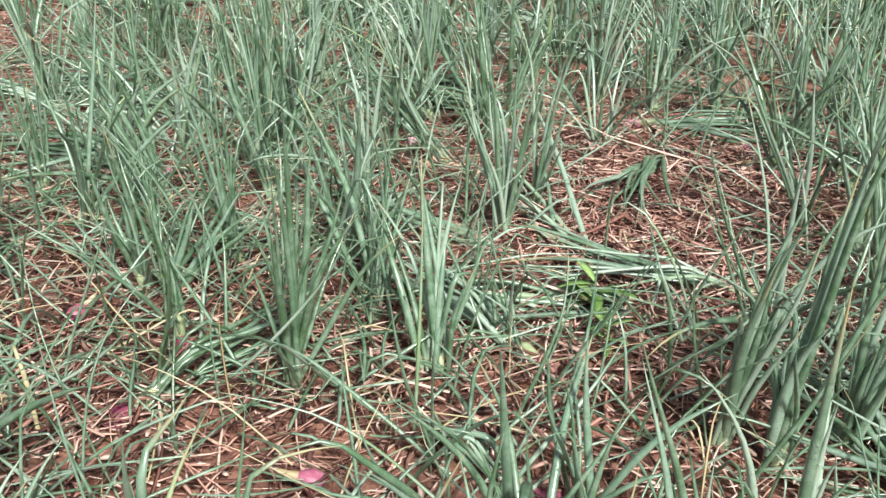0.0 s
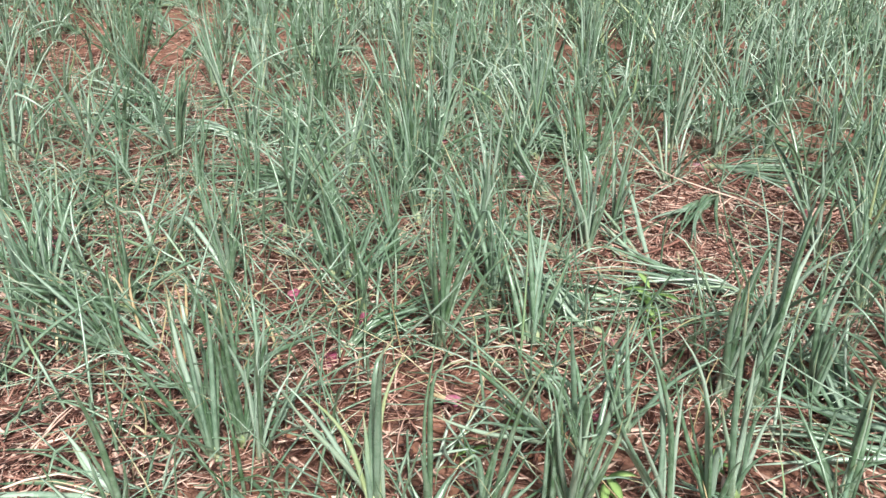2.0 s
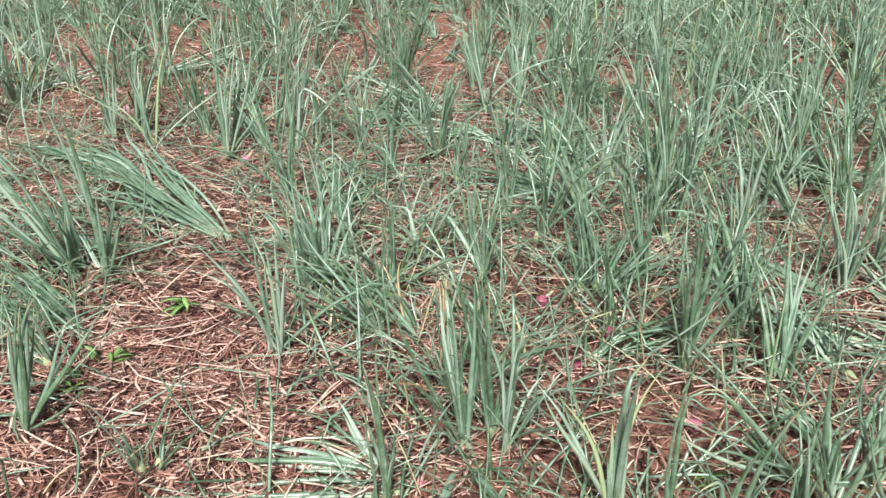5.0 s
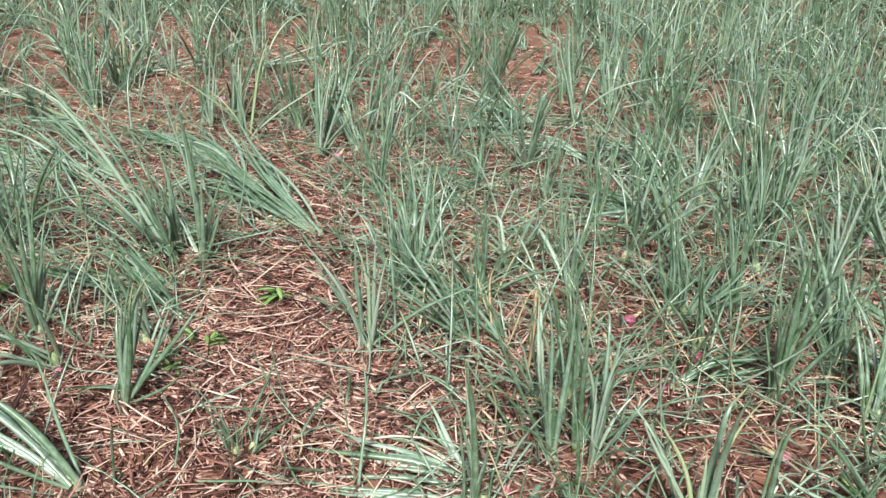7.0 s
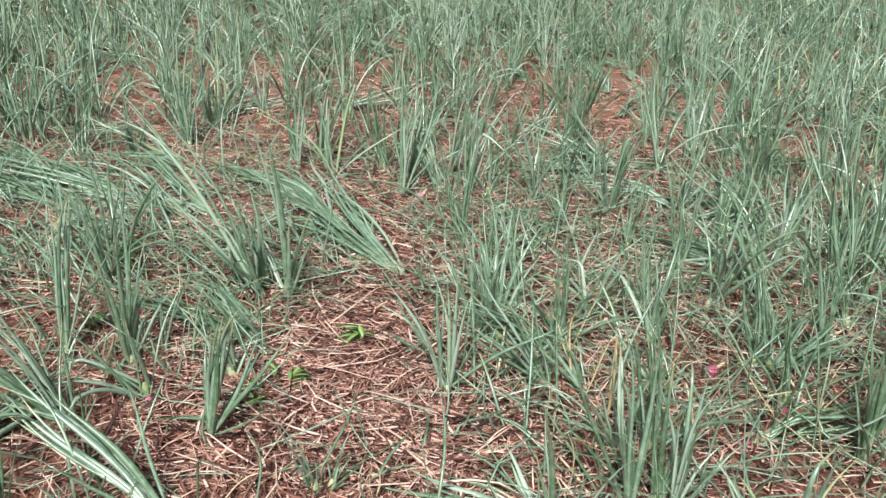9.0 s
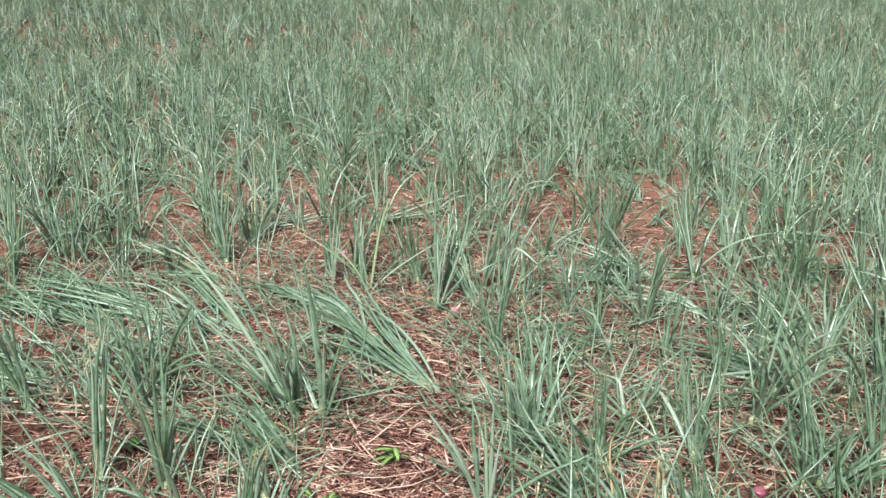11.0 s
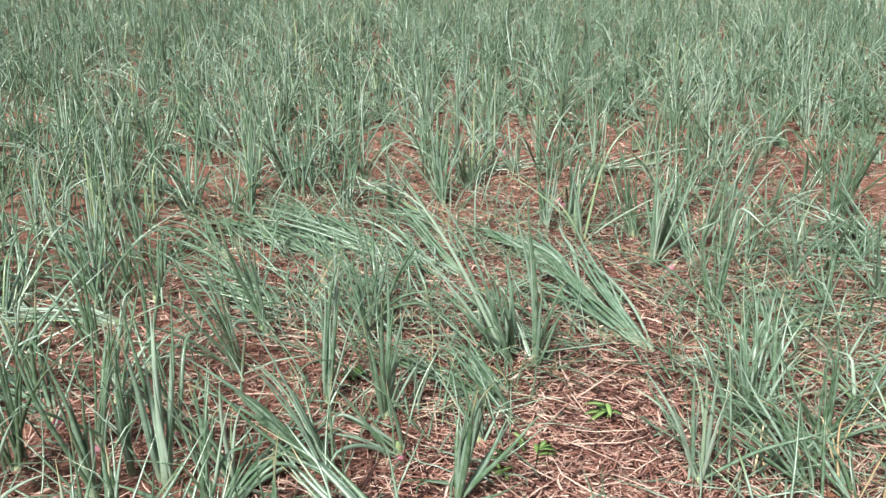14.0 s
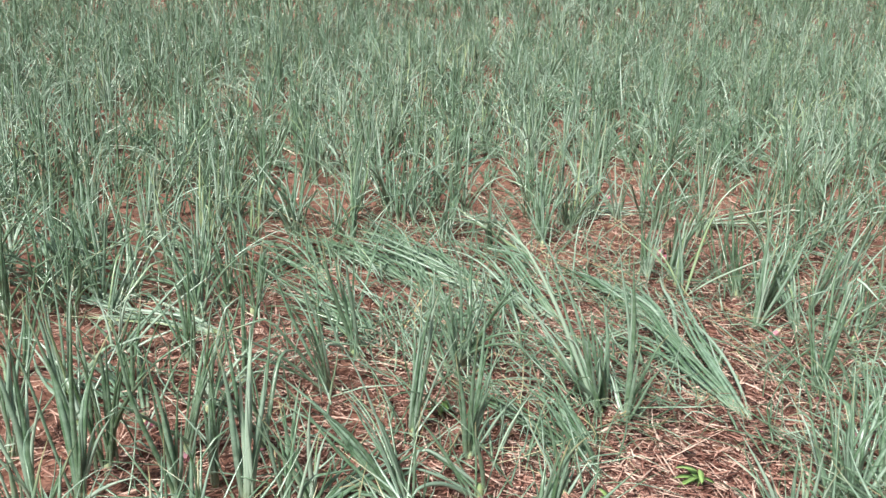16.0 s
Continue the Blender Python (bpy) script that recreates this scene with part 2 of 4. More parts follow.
def onion(kind, x, y, n, length, az, lean, spread, seed):
    """One onion plant: bulb, pale neck and n hollow leaves. Angles in degrees."""
    g = np.random.default_rng(seed)
    z0 = float(ground_z(x, y))
    plant = tagged(new("onion_plant"), PLANT_LABEL[kind], "onion", "onion plants in the field")
    plant.matrix_world = pose(x, y, z0)
    axis, tip = radians(az), radians(lean)
    shut = min(tip, 1.35) * (0.55 if kind == "upright" else 0.9)
    tilt = Matrix.Rotation(axis, 4, "Z") @ Matrix.Rotation(shut, 4, "Y")
    size, shade = g.uniform(0.85, 1.15), g.random()
    sink = float(g.choice([-0.034, -0.026, -0.014], p=[0.6, 0.28, 0.12])) if kind != "fallen" else -0.016
    bulb = [(0.002, -0.016), (0.010, -0.014), (0.0165, -0.004), (0.0165, 0.006), (0.011, 0.017), (0.0075, 0.024), (0.006, 0.03)]
    part("bulb", mesh_of("bulb", *lathe([(r * size, h * size) for r, h in bulb], 10, Matrix.Translation((0, 0, 0.012 + sink)) @ tilt), BULB), plant, "small red-purple onion bulb")
    rise = g.uniform(0.012, 0.026)
    neck = [(0.0075, 0.015), (0.0085, 0.03), (0.0085, 0.03 + rise * 0.6), (0.008, 0.03 + rise), (0.003, 0.038 + rise)]
    start = Matrix.Translation((0, 0, 0.012 + sink)) @ tilt
    part("neck", mesh_of("neck", *lathe(neck, 8, start), NECK), plant, "pale green-white neck")
    top = np.array(start @ Vector((0, 0, 0.022 + rise)))
    # where the middle of the bundle points
    for i in range(n):
        a = g.uniform(0, 2 * math.pi)
        w = radians(spread) * math.sqrt(g.uniform(0.02, 1.6)) 
        size = length * g.choice([1.08, 1.0, 0.9, 0.78, 0.6], p=[0.25, 0.3, 0.2, 0.15, 0.1]) * g.uniform(0.93, 1.07)
        if kind == "upright":
            arch = g.random() < 0.36
            if arch:
                w = g.uniform(0.25, 1.1)
            d = Vector((math.sin(tip) * math.cos(axis) + w * math.cos(a), math.sin(tip) * math.sin(axis) + w * math.sin(a), math.cos(tip))).normalized()
            bend, side = (g.uniform(0.3, 1.3) if arch else g.normal(0.14, 0.18)), g.normal(0, 0.3)
            broken = g.random() < 0.17
            kink_at, kink = g.uniform(0.5, 0.85), (g.uniform(0.9, 2.0) if broken else 0.0)
        elif kind == "leaning":
            q, lie = axis + w * 1.7 * math.sin(a), min(1.45, max(0.1, tip + g.normal(0, 0.22)))
            d = Vector((math.cos(q) * math.sin(lie), math.sin(q) * math.sin(lie), math.cos(lie)))
            bend, side = g.normal(0.15, 0.35), g.normal(0, 0.45)
            broken = g.random() < 0.2
            kink_at, kink = g.uniform(0.4, 0.8), (g.uniform(0.5, 1.3) if broken else 0.0)
        else:
            q = axis + radians(spread) * g.normal(0, 0.85)
            up = max(0.03, math.pi / 2 - tip + g.normal(0, 0.05))
            d = Vector((math.cos(q) * math.cos(up), math.sin(q) * math.cos(up), math.sin(up)))
            bend, side = up * g.uniform(0.5, 1.5), g.normal(0, 0.26)
            kink_at, kink = g.uniform(0.5, 0.9), g.choice([0.0, 0.0, 0.0, 0.35])
        base = top + np.array([g.normal(0, 0.009), g.normal(0, 0.009), g.uniform(-0.02, 0.002)]) + np.array([x, y, z0])
        v, f, s = tubes(base, math.atan2(d.y, d.x), math.acos(max(-1, min(1, d.z))), bend, side, size, g.uniform(0.0024, 0.0062) * (0.75 + size * 0.8), kink_at, kink, 13, 6, g.uniform(0.55, 0.95), g.uniform(0, 0.06))
        v[:, :2] -= (x, y)
        v[:, 2] -= z0
        part("leaf", mesh_of("leaf", v, f, LEAF, s, tone=shade), plant)
    return plant


placed = []
seeds = [100]


def grow(kind, *numbers):
    seeds[0] += 1
    x, y, n, length, az = numbers[:5]
    reach = {"fallen": (0.0, 0.12, 0.24, 0.36), "leaning": (0.0, 0.12), "upright": (0.0,)}[kind]
    placed.extend((x + d * math.cos(radians(az)), y + d * math.sin(radians(az))) for d in reach if d < length)
    return onion(kind, *numbers, seeds[0])


def upright(*numbers):
    return grow("upright", *numbers)


def leaning(*numbers):
    return grow("leaning", *numbers)


def fallen(*numbers):
    return grow("fallen", *numbers)


def spray(kind, x, y, width, shade, leaves):
    """One onion plant told leaf by leaf: azimuth and lean in degrees, length in metres. shade: 0 dark green to 1 pale; a few thinner leaves fill it."""
    seeds[0] += 1
    g = np.random.default_rng(seeds[0])
    z0 = float(ground_z(x, y))
    plant = tagged(new("onion_plant"), PLANT_LABEL[kind], "onion", "onion plants in the field")
    plant.matrix_world = pose(x, y, z0)
    axis = math.atan2(sum(math.sin(radians(a)) * l for a, e, l in leaves), sum(math.cos(radians(a)) * l for a, e, l in leaves))
    reach = {"fallen": (0.0, 0.12, 0.24, 0.36), "leaning": (0.0, 0.12), "upright": (0.0,)}[kind]
    placed.extend((x + d * math.cos(axis), y + d * math.sin(axis)) for d in reach)
    tip = radians({"fallen": 72, "leaning": 40, "upright": 6}[kind])
    start = Matrix.Translation((0, 0, -0.026 if kind != "fallen" else -0.012)) @ Matrix.Rotation(axis, 4, "Z") @ Matrix.Rotation(tip, 4, "Y")
    size = g.uniform(0.75, 0.95)
    bulb = [(0.002, -0.016), (0.010, -0.014), (0.0165, -0.004), (0.0165, 0.006), (0.011, 0.017), (0.0075, 0.024), (0.006, 0.03)]
    part("bulb", mesh_of("bulb", *lathe([(r * size, h * size) for r, h in bulb], 10, start), BULB), plant, "small red-purple onion bulb")
    neck = [(0.0065, 0.015), (0.0075, 0.03), (0.0078, 0.04), (0.0075, 0.052), (0.003, 0.062)]
    part("neck", mesh_of("neck", *lathe([(r * (0.75 + 0.25 * width), h) for r, h in neck], 9, start), NECK), plant, "pale green-white neck")
    top = np.array(start @ Vector((0, 0, 0.038)))
    rows = [(radians(a), radians(e), l, 1.0) for a, e, l in leaves]
    for k in range({"upright": 4, "leaning": 4, "fallen": len(leaves)}[kind]):
        a, e, l, w = rows[int(g.integers(len(leaves)))]
        loose = 0.07 if kind == "fallen" else 0.7
        rows.append((a + g.normal(0, loose), max(0.05, e + g.normal(0.05, 0.25 * loose + 0.02)), l * g.uniform(0.6, 1.0), 0.92 if kind == "fallen" else 0.7))
    for a, e, l, w in rows:
        bend = g.uniform(-0.15, 0.55) if e < 1.1 else g.uniform(0.2, 0.6)
        side = g.normal(0, 0.28)
        base = np.array([x, y, z0]) + top + np.array([g.normal(0, 0.005), g.normal(0, 0.005), g.uniform(-0.012, 0.004)])
        if kind == "fallen" and g.random() < 0.6:
            # a neighbour's leaf lying in the same bundle
            way, off = g.uniform(0.02, 0.16) * min(1.0, l / 0.4), g.normal(0, 0.03)
            base += (way * math.cos(axis) - off * math.sin(axis), way * math.sin(axis) + off * math.cos(axis), g.uniform(0, 0.012))
            l = max(0.08, l - way)
        broken = e < 1.0 and g.random() < 0.12
        v, f, s = tubes(base, a - side * 0.5, max(0.02, e - bend * 0.5), bend, side, l * 1.03, g.uniform(0.0031, 0.0049) * width * w, g.uniform(0.72, 0.9), g.uniform(0.5, 1.6) if broken else 0.0, 14, 8, g.uniform(0.7, 0.95), g.uniform(0, 0.02))
        v[:, :2] -= (x, y)
        v[:, 2] -= z0
        part("leaf", mesh_of("leaf", v, f, LEAF, s, tone=shade), plant)
    return plant


def weed(x, y, size):
    """A small broad-leaved weed: stem and pointed leaves."""
    seeds[0] += 1
    g = np.random.default_rng(seeds[0])
    z0 = float(ground_z(x, y))
    plant = tagged(new("weed"), "small bright green broad-leaved weed growing through the straw", "weed", "weeds between the onions")
    plant.matrix_world = pose(x, y, z0)
    v, f, s = tubes((0, 0, -0.01), 0.0, 0.1, 0.2, 0.0, size * 0.6, 0.0016, 0.5, 0.0, 4, 5, 1.0)
    v[:, 2] = np.clip(v[:, 2], -0.01, None)
    part("stem", mesh_of("stem", v, f, WEED, s), plant)
    for i in range(int(g.integers(5, 9))):
        a, h, long = g.uniform(0, 2 * math.pi), size * g.uniform(0.15, 0.6), size * g.uniform(0.35, 0.7)
        rise = g.uniform(0.1, 0.7)
        rows = []
        for q in np.linspace(0, 1, 7):
            w = long * 0.15 * math.sin(math.pi * min(1, 0.04 + q * 0.96)) ** 0.8
            z = h + long * (q * math.sin(rise) - 0.35 * q * q)
            for o, dz in ((-w, w * 0.35), (0, 0.0), (w, w * 0.35), (0, -0.0008)):
                rows.append((q * long * math.cos(a) - o * math.sin(a), q * long * math.sin(a) + o * math.cos(a), max(z + dz, 0.003)))
        k = np.arange(6)[:, None] * 4
        j = np.arange(4)[None, :]
        n = (j + 1) % 4
        faces = np.stack([k + j, k + n, k + 4 + n, k + 4 + j], -1).reshape(-1, 4)
        part("leaf", mesh_of("weed_leaf", rows, faces, WEED), plant)
    return plant


def withered(x, y, length, az, lean):
    """A dried, folded onion leaf."""
    seeds[0] += 1
    g = np.random.default_rng(seeds[0])
    v, f, s = tubes((x, y, float(ground_z(x, y)) + 0.004), radians(az), radians(lean), g.normal(0.1, 0.2), g.normal(0, 0.4), length * 1.2, g.uniform(0.0018, 0.0036), 0.72, g.uniform(0.6, 1.6), 14, 6, 0.35)
    v -= (x, y, 0)
    ob = tagged(new("withered_leaf", mesh_of("withered_leaf", v, f, WITHERED, s)), "withered pale yellow onion leaf folded over the straw", "leaf", "withered leaves")
    ob.matrix_world = pose(x, y, 0)
    return ob


def loose_bulb(x, y, size, az):
    """A red onion bulb lying bare on the soil."""
    size *= 0.8
    ob = tagged(new("onion_bulb"), "bare red-purple onion bulb on damp soil", "bulb", "bare bulbs")
    ob.matrix_world = pose(x, y, float(ground_z(x, y)) + 0.01 * size)
    tilt = Matrix.Rotation(radians(az), 4, "Z") @ Matrix.Rotation(1.1, 4, "Y")
    shape = [(0.002, -0.016), (0.010, -0.014), (0.0165, -0.004), (0.0165, 0.006), (0.011, 0.017), (0.0075, 0.024)]
    part("skin", mesh_of("skin", *lathe([(r * size, h * size) for r, h in shape], 12, tilt), BULB), ob)
    part("neck", mesh_of("neck", *lathe([(0.0075 * size, 0.022 * size), (0.005 * size, 0.034 * size), (0.0035 * size, 0.046 * size), (0.001, 0.052 * size)], 8, tilt), WITHERED), ob, "pale dried neck")
    return ob


# ---- ground: one sheet, fine near the path, out to the horizon ----
def ground_sheet():
    step = np.concatenate([np.arange(0, 4.2, 0.045), 4.2 * 1.09 ** np.arange(1, 78)])
    ax = np.concatenate([-step[:0:-1], step])
    X, Y = np.meshgrid(ax - 1.0, ax + 2.0, indexing="ij")
    Z = ground_z(X, Y)
    near = np.clip(1.4 - np.hypot(X + 1.0, Y - 2.0) / 4.2, 0, 1)
    crumbs = np.zeros_like(Z)
    for k in range(9):
        d = rng.uniform(0, 2 * math.pi)
        w = rng.uniform(18, 60)
        crumbs += np.sin(w * (X * math.cos(d) + Y * math.sin(d)) + rng.uniform(0, 6) + 1.5 * np.sin(7 * X - 5 * Y + k)) / 9
    Z = Z + near * (crumbs * 0.011 + rng.normal(0, 0.0016, Z.shape))
    n = len(ax)
    i = (np.arange(n - 1)[:, None] * n + np.arange(n - 1)[None, :]).ravel()
    faces = np.stack([i, i + n, i + n + 1, i + 1], -1)
    return mesh_of("ground", np.stack([X, Y, Z], -1), faces, SOIL)


tagged(new("ground", ground_sheet()), "damp reddish-brown tilled field soil with crumbs", "ground", kind="structure")

# ---- the plants that stand out ----
spray("upright", -0.05, 1.63, 1.15, 0.3, [(-97, 7, 0.37), (-69, 10, 0.4), (-12, 7, 0.28), (34, 9, 0.35), (51, 17, 0.32), (15, 25, 0.27), (-5, 23, 0.25), (-3, 35, 0.27), (139, 11, 0.25), (89, 19, 0.27), (21, 16, 0.3), (-88, 14, 0.28)])
spray("upright", -0.21, 1.96, 0.9, 0.4, [(133, 23, 0.24), (160, 4, 0.26), (-114, 18, 0.37), (-163, 11, 0.43), (-70, 10, 0.34), (-150, 21, 0.33), (-24, 11, 0.22)])
spray("upright", 0.23, 2.15, 1.1, 0.7, [(165, 16, 0.37), (-176, 14, 0.29), (-147, 9, 0.35), (141, 6, 0.31), (85, 9, 0.29), (-64, 16, 0.34), (-11, 9, 0.38), (-132, 21, 0.2), (-174, 23, 0.29)])
spray("upright", 0.28, 2.31, 1.0, 0.65, [(178, 4, 0.31), (-11, 2, 0.29), (-13, 10, 0.4), (-57, 14, 0.27), (-156, 8, 0.37), (-44, 18, 0.26)])
spray("fallen", 0.26, 2.09, 1.5, 0.85, [(151, 88, 0.51), (155, 89, 0.45), (156, 87, 0.35), (156, 87, 0.56)])
spray("fallen", 0.41, 2.03, 1.2, 0.8, [(116, 81, 0.45), (128, 85, 0.36), (129, 83, 0.4), (144, 80, 0.19), (106, 62, 0.48)])
spray("fallen", 0.49, 1.89, 1.2, 0.8, [(170, 85, 0.43), (-178, 87, 0.36), (172, 84, 0.29), (-170, 90, 0.36), (168, 82, 0.22), (-163, 90, 0.3), (172, 73, 0.18), (161, 80, 0.13)])
spray("upright", -0.05, 1.16, 1.55, 0.97, [(82, 7, 0.31), (-59, 17, 0.36), (-171, 26, 0.25), (-136, 26, 0.29), (148, 1, 0.18)])
spray("upright", 0.50, 1.56, 1.35, 0.58, [(-97, 19, 0.32), (-65, 3, 0.32), (-44, 4, 0.35), (73, 22, 0.14), (-58, 15, 0.31), (23, 13, 0.33), (-84, 13, 0.26), (-123, 5, 0.21)])
spray("upright", 0.55, 1.52, 1.4, 0.58, [(69, 28, 0.17), (23, 12, 0.27), (48, 24, 0.36), (70, 16, 0.13), (15, 12, 0.48), (11, 13, 0.52), (-50, 13, 0.22), (-158, 2, 0.26)])
spray("upright", 0.65, 1.57, 1.3, 0.5, [(-59, 7, 0.24), (2, 8, 0.28), (-180, 1, 0.31), (16, 12, 0.33), (-95, 7, 0.16), (-25, 12, 0.19)])
spray("upright", 0.03, 1.15, 1.4, 0.5, [(41, 2, 0.33), (-101, 17, 0.17), (58, 51, 0.09)])
spray("upright", 0.40, 1.21, 1.3, 0.69, [(-149, 16, 0.39), (-153, 24, 0.3), (131, 13, 0.32), (-176, 31, 0.23)])
spray("upright", 0.46, 1.22, 1.3, 0.56, [(-158, 20, 0.35), (158, 21, 0.25), (-98, 15, 0.21)])
spray("upright", 0.25, 1.19, 1.2, 0.81, [(44, 14, 0.2), (-84, 15, 0.25), (-13, 13, 0.28), (2, 14, 0.32), (-149, 10, 0.26), (-1, 18, 0.17)])
spray("upright", 0.50, 1.27, 1.2, 0.75, [(-108, 6, 0.28), (-120, 9, 0.42), (-123, 25, 0.25), (-24, 12, 0.2)])
spray("upright", 0.12, 1.16, 1.2, 0.38, [(27, 13, 0.2), (-14, 13, 0.27), (-133, 13, 0.18), (-17, 15, 0.33), (-137, 25, 0.12)])
spray("upright", 0.21, 1.19, 1.1, 0.36, [(-65, 6, 0.21), (23, 3, 0.29), (107, 28, 0.22), (38, 16, 0.16)])
spray("leaning", 0.10, 1.14, 1.5, 0.9, [(23, 42, 0.13), (20, 85, 0.12), (-172, 65, 0.08), (2, 21, 0.15)])
spray("upright", 0.67, 1.30, 1.4, 0.75, [(66, 6, 0.17), (-103, 10, 0.28), (135, 44, 0.14), (179, 51, 0.12), (-13, 14, 0.08)])
spray("upright", -0.34, 1.87, 1.2, 0.55, [(-111, 9, 0.28), (-88, 24, 0.14), (-164, 15, 0.24), (149, 29, 0.16)])
spray("leaning", -0.32, 1.86, 1.3, 0.52, [(28, 40, 0.21), (56, 75, 0.17), (-4, 47, 0.23), (31, 22, 0.17)])
spray("upright", -0.32, 1.27, 1.1, 0.38, [(-114, 13, 0.36), (-76, 9, 0.33), (25, 14, 0.28), (37, 44, 0.17), (-124, 13, 0.25), (28, 22, 0.22), (121, 14, 0.16)])
spray("upright", -1.73, 2.28, 1.15, 0.73, [(167, 8, 0.41), (124, 3, 0.48), (95, 6, 0.3), (94, 16, 0.41), (61, 16, 0.32), (44, 15, 0.46), (55, 38, 0.24), (23, 40, 0.25), (-63, 5, 0.2), (-171, 16, 0.29)])
spray("upright", -1.74, 2.57, 1.1, 0.78, [(93, 19, 0.29), (38, 14, 0.36), (5, 18, 0.45), (69, 24, 0.47), (144, 18, 0.19), (19, 31, 0.33)])
spray("upright", -2.24, 2.40, 1.3, 0.57, [(47, 9, 0.35), (-12, 20, 0.33), (7, 9, 0.23), (21, 88, 0.25), (29, 21, 0.26)])
spray("upright", -2.30, 2.30, 1.1, 0.31, [(-59, 12, 0.22), (25, 18, 0.11), (35, 19, 0.21), (27, 9, 0.36), (-78, 13, 0.26)])
spray("fallen", -1.26, 1.75, 1.15, 0.52, [(171, 87, 0.71), (175, 88, 0.68), (168, 86, 0.75), (159, 85, 0.71), (-178, 89, 0.56), (-177, 90, 0.51), (166, 87, 0.69), (-177, 90, 0.37), (180, 88, 0.62), (155, 85, 0.71), (160, 85, 0.71), (154, 86, 0.66), (176, 88, 0.73), (172, 87, 0.7), (173, 88, 0.63), (170, 89, 0.54), (162, 86, 0.74), (162, 87, 0.6), (164, 88, 0.51), (159, 87, 0.4), (163, 86, 0.71)])
spray("fallen", -1.46, 1.92, 1.0, 0.6, [(152, 84, 0.63), (155, 84, 0.39), (178, 88, 0.27), (170, 85, 0.39)])
spray("upright", -1.44, 1.44, 1.45, 0.6, [(-52, 12, 0.23), (-39, 13, 0.26), (52, 24, 0.25), (19, 23, 0.19), (-86, 7, 0.38), (-63, 11, 0.49), (165, 50, 0.15)])
spray("upright", -1.52, 1.44, 1.5, 0.5, [(-92, 15, 0.31), (176, 11, 0.31), (-155, 55, 0.2), (-91, 42, 0.3), (-84, 11, 0.22), (-118, 24, 0.26)])
spray("upright", -1.12, 0.90, 1.4, 0.44, [(48, 9, 0.28), (47, 15, 0.3), (54, 26, 0.23), (136, 28, 0.21), (98, 52, 0.21), (47, 42, 0.28), (29, 21, 0.3)])
spray("fallen", -1.26, 1.24, 1.2, 0.34, [(-176, 80, 0.3), (169, 75, 0.36), (169, 74, 0.27), (174, 79, 0.36), (162, 82, 0.22), (-180, 83, 0.39)])
spray("upright", -0.82, 0.90, 0.8, 0.55, [(-95, 23, 0.22), (-93, 24, 0.13), (63, 9, 0.06), (158, 16, 0.1)])
spray("upright", -0.80, 0.91, 0.7, 0.41, [(79, 21, 0.12), (12, 44, 0.12), (83, 42, 0.08)])
spray("leaning", -0.66, 1.51, 1.0, 0.42, [(-180, 41, 0.3), (-150, 29, 0.29), (-119, 37, 0.22), (-136, 52, 0.28), (-165, 55, 0.34), (-126, 16, 0.26), (-129, 50, 0.39), (-87, 7, 0.26), (-150, 41, 0.3), (-180, 34, 0.22)])
spray("leaning", -0.57, 1.53, 1.1, 0.43, [(-168, 41, 0.2), (-180, 35, 0.16), (-139, 42, 0.23), (-143, 54, 0.08)])
spray("upright", -0.34, 1.21, 1.1, 0.55, [(140, 19, 0.3), (158, 14, 0.25), (75, 4, 0.33), (87, 16, 0.24), (-147, 8, 0.37), (-142, 6, 0.2), (-135, 19, 0.39), (-157, 2, 0.29)])
spray("upright", -0.28, 1.24, 1.0, 0.78, [(110, 25, 0.33), (10, 10, 0.27), (64, 40, 0.16), (53, 46, 0.19), (-135, 5, 0.29), (80, 15, 0.27), (-59, 22, 0.31)])
spray("fallen", -0.32, 1.22, 1.2, 0.51, [(-87, 84, 0.19), (140, 82, 0.06), (-45, 80, 0.19), (-35, 90, 0.17), (-83, 83, 0.17)])
spray("fallen", -0.38, 1.09, 1.3, 0.7, [(-166, 88, 0.28), (-164, 90, 0.26), (176, 85, 0.23), (-173, 86, 0.3), (-161, 90, 0.36), (151, 68, 0.2), (-173, 88, 0.25)])
spray("fallen", -0.36, 1.07, 1.3, 0.75, [(-150, 92, 0.26), (-152, 88, 0.24), (-154, 92, 0.39), (-149, 92, 0.32)])
spray("upright", -0.39, 1.01, 1.3, 0.6, [(-123, 8, 0.23), (-96, 13, 0.32), (-25, 9, 0.16)])
spray("upright", -1.15, 2.40, 1.0, 0.51, [(-171, 20, 0.31), (-166, 21, 0.24), (-28, 4, 0.25), (-136, 35, 0.25), (-147, 9, 0.29)])
spray("upright", -1.28, 2.78, 1.0, 0.34, [(-13, 22, 0.2), (54, 34, 0.28), (40, 24, 0.23), (44, 32, 0.24), (0, 6, 0.16)])
spray("upright", -1.51, 3.05, 1.1, 0.34, [(-118, 13, 0.3), (135, 5, 0.36), (38, 6, 0.33), (-12, 15, 0.28), (-18, 20, 0.34), (-159, 13, 0.18), (-22, 3, 0.41)])
spray("upright", -0.90, 2.34, 0.9, 0.48, [(-109, 6, 0.25), (48, 8, 0.27), (42, 10, 0.33), (58, 19, 0.29), (95, 17, 0.18), (143, 32, 0.15)])
spray("upright", -0.69, 2.24, 0.9, 0.34, [(-129, 6, 0.32), (4, 2, 0.31), (55, 7, 0.37), (-142, 9, 0.36), (47, 17, 0.23), (117, 16, 0.22)])
spray("leaning", -0.91, 2.07, 0.9, 0.63, [(-87, 32, 0.2), (64, 65, 0.12), (157, 85, 0.25), (150, 85, 0.38), (-161, 90, 0.12), (29, 52, 0.25), (63, 26, 0.15)])
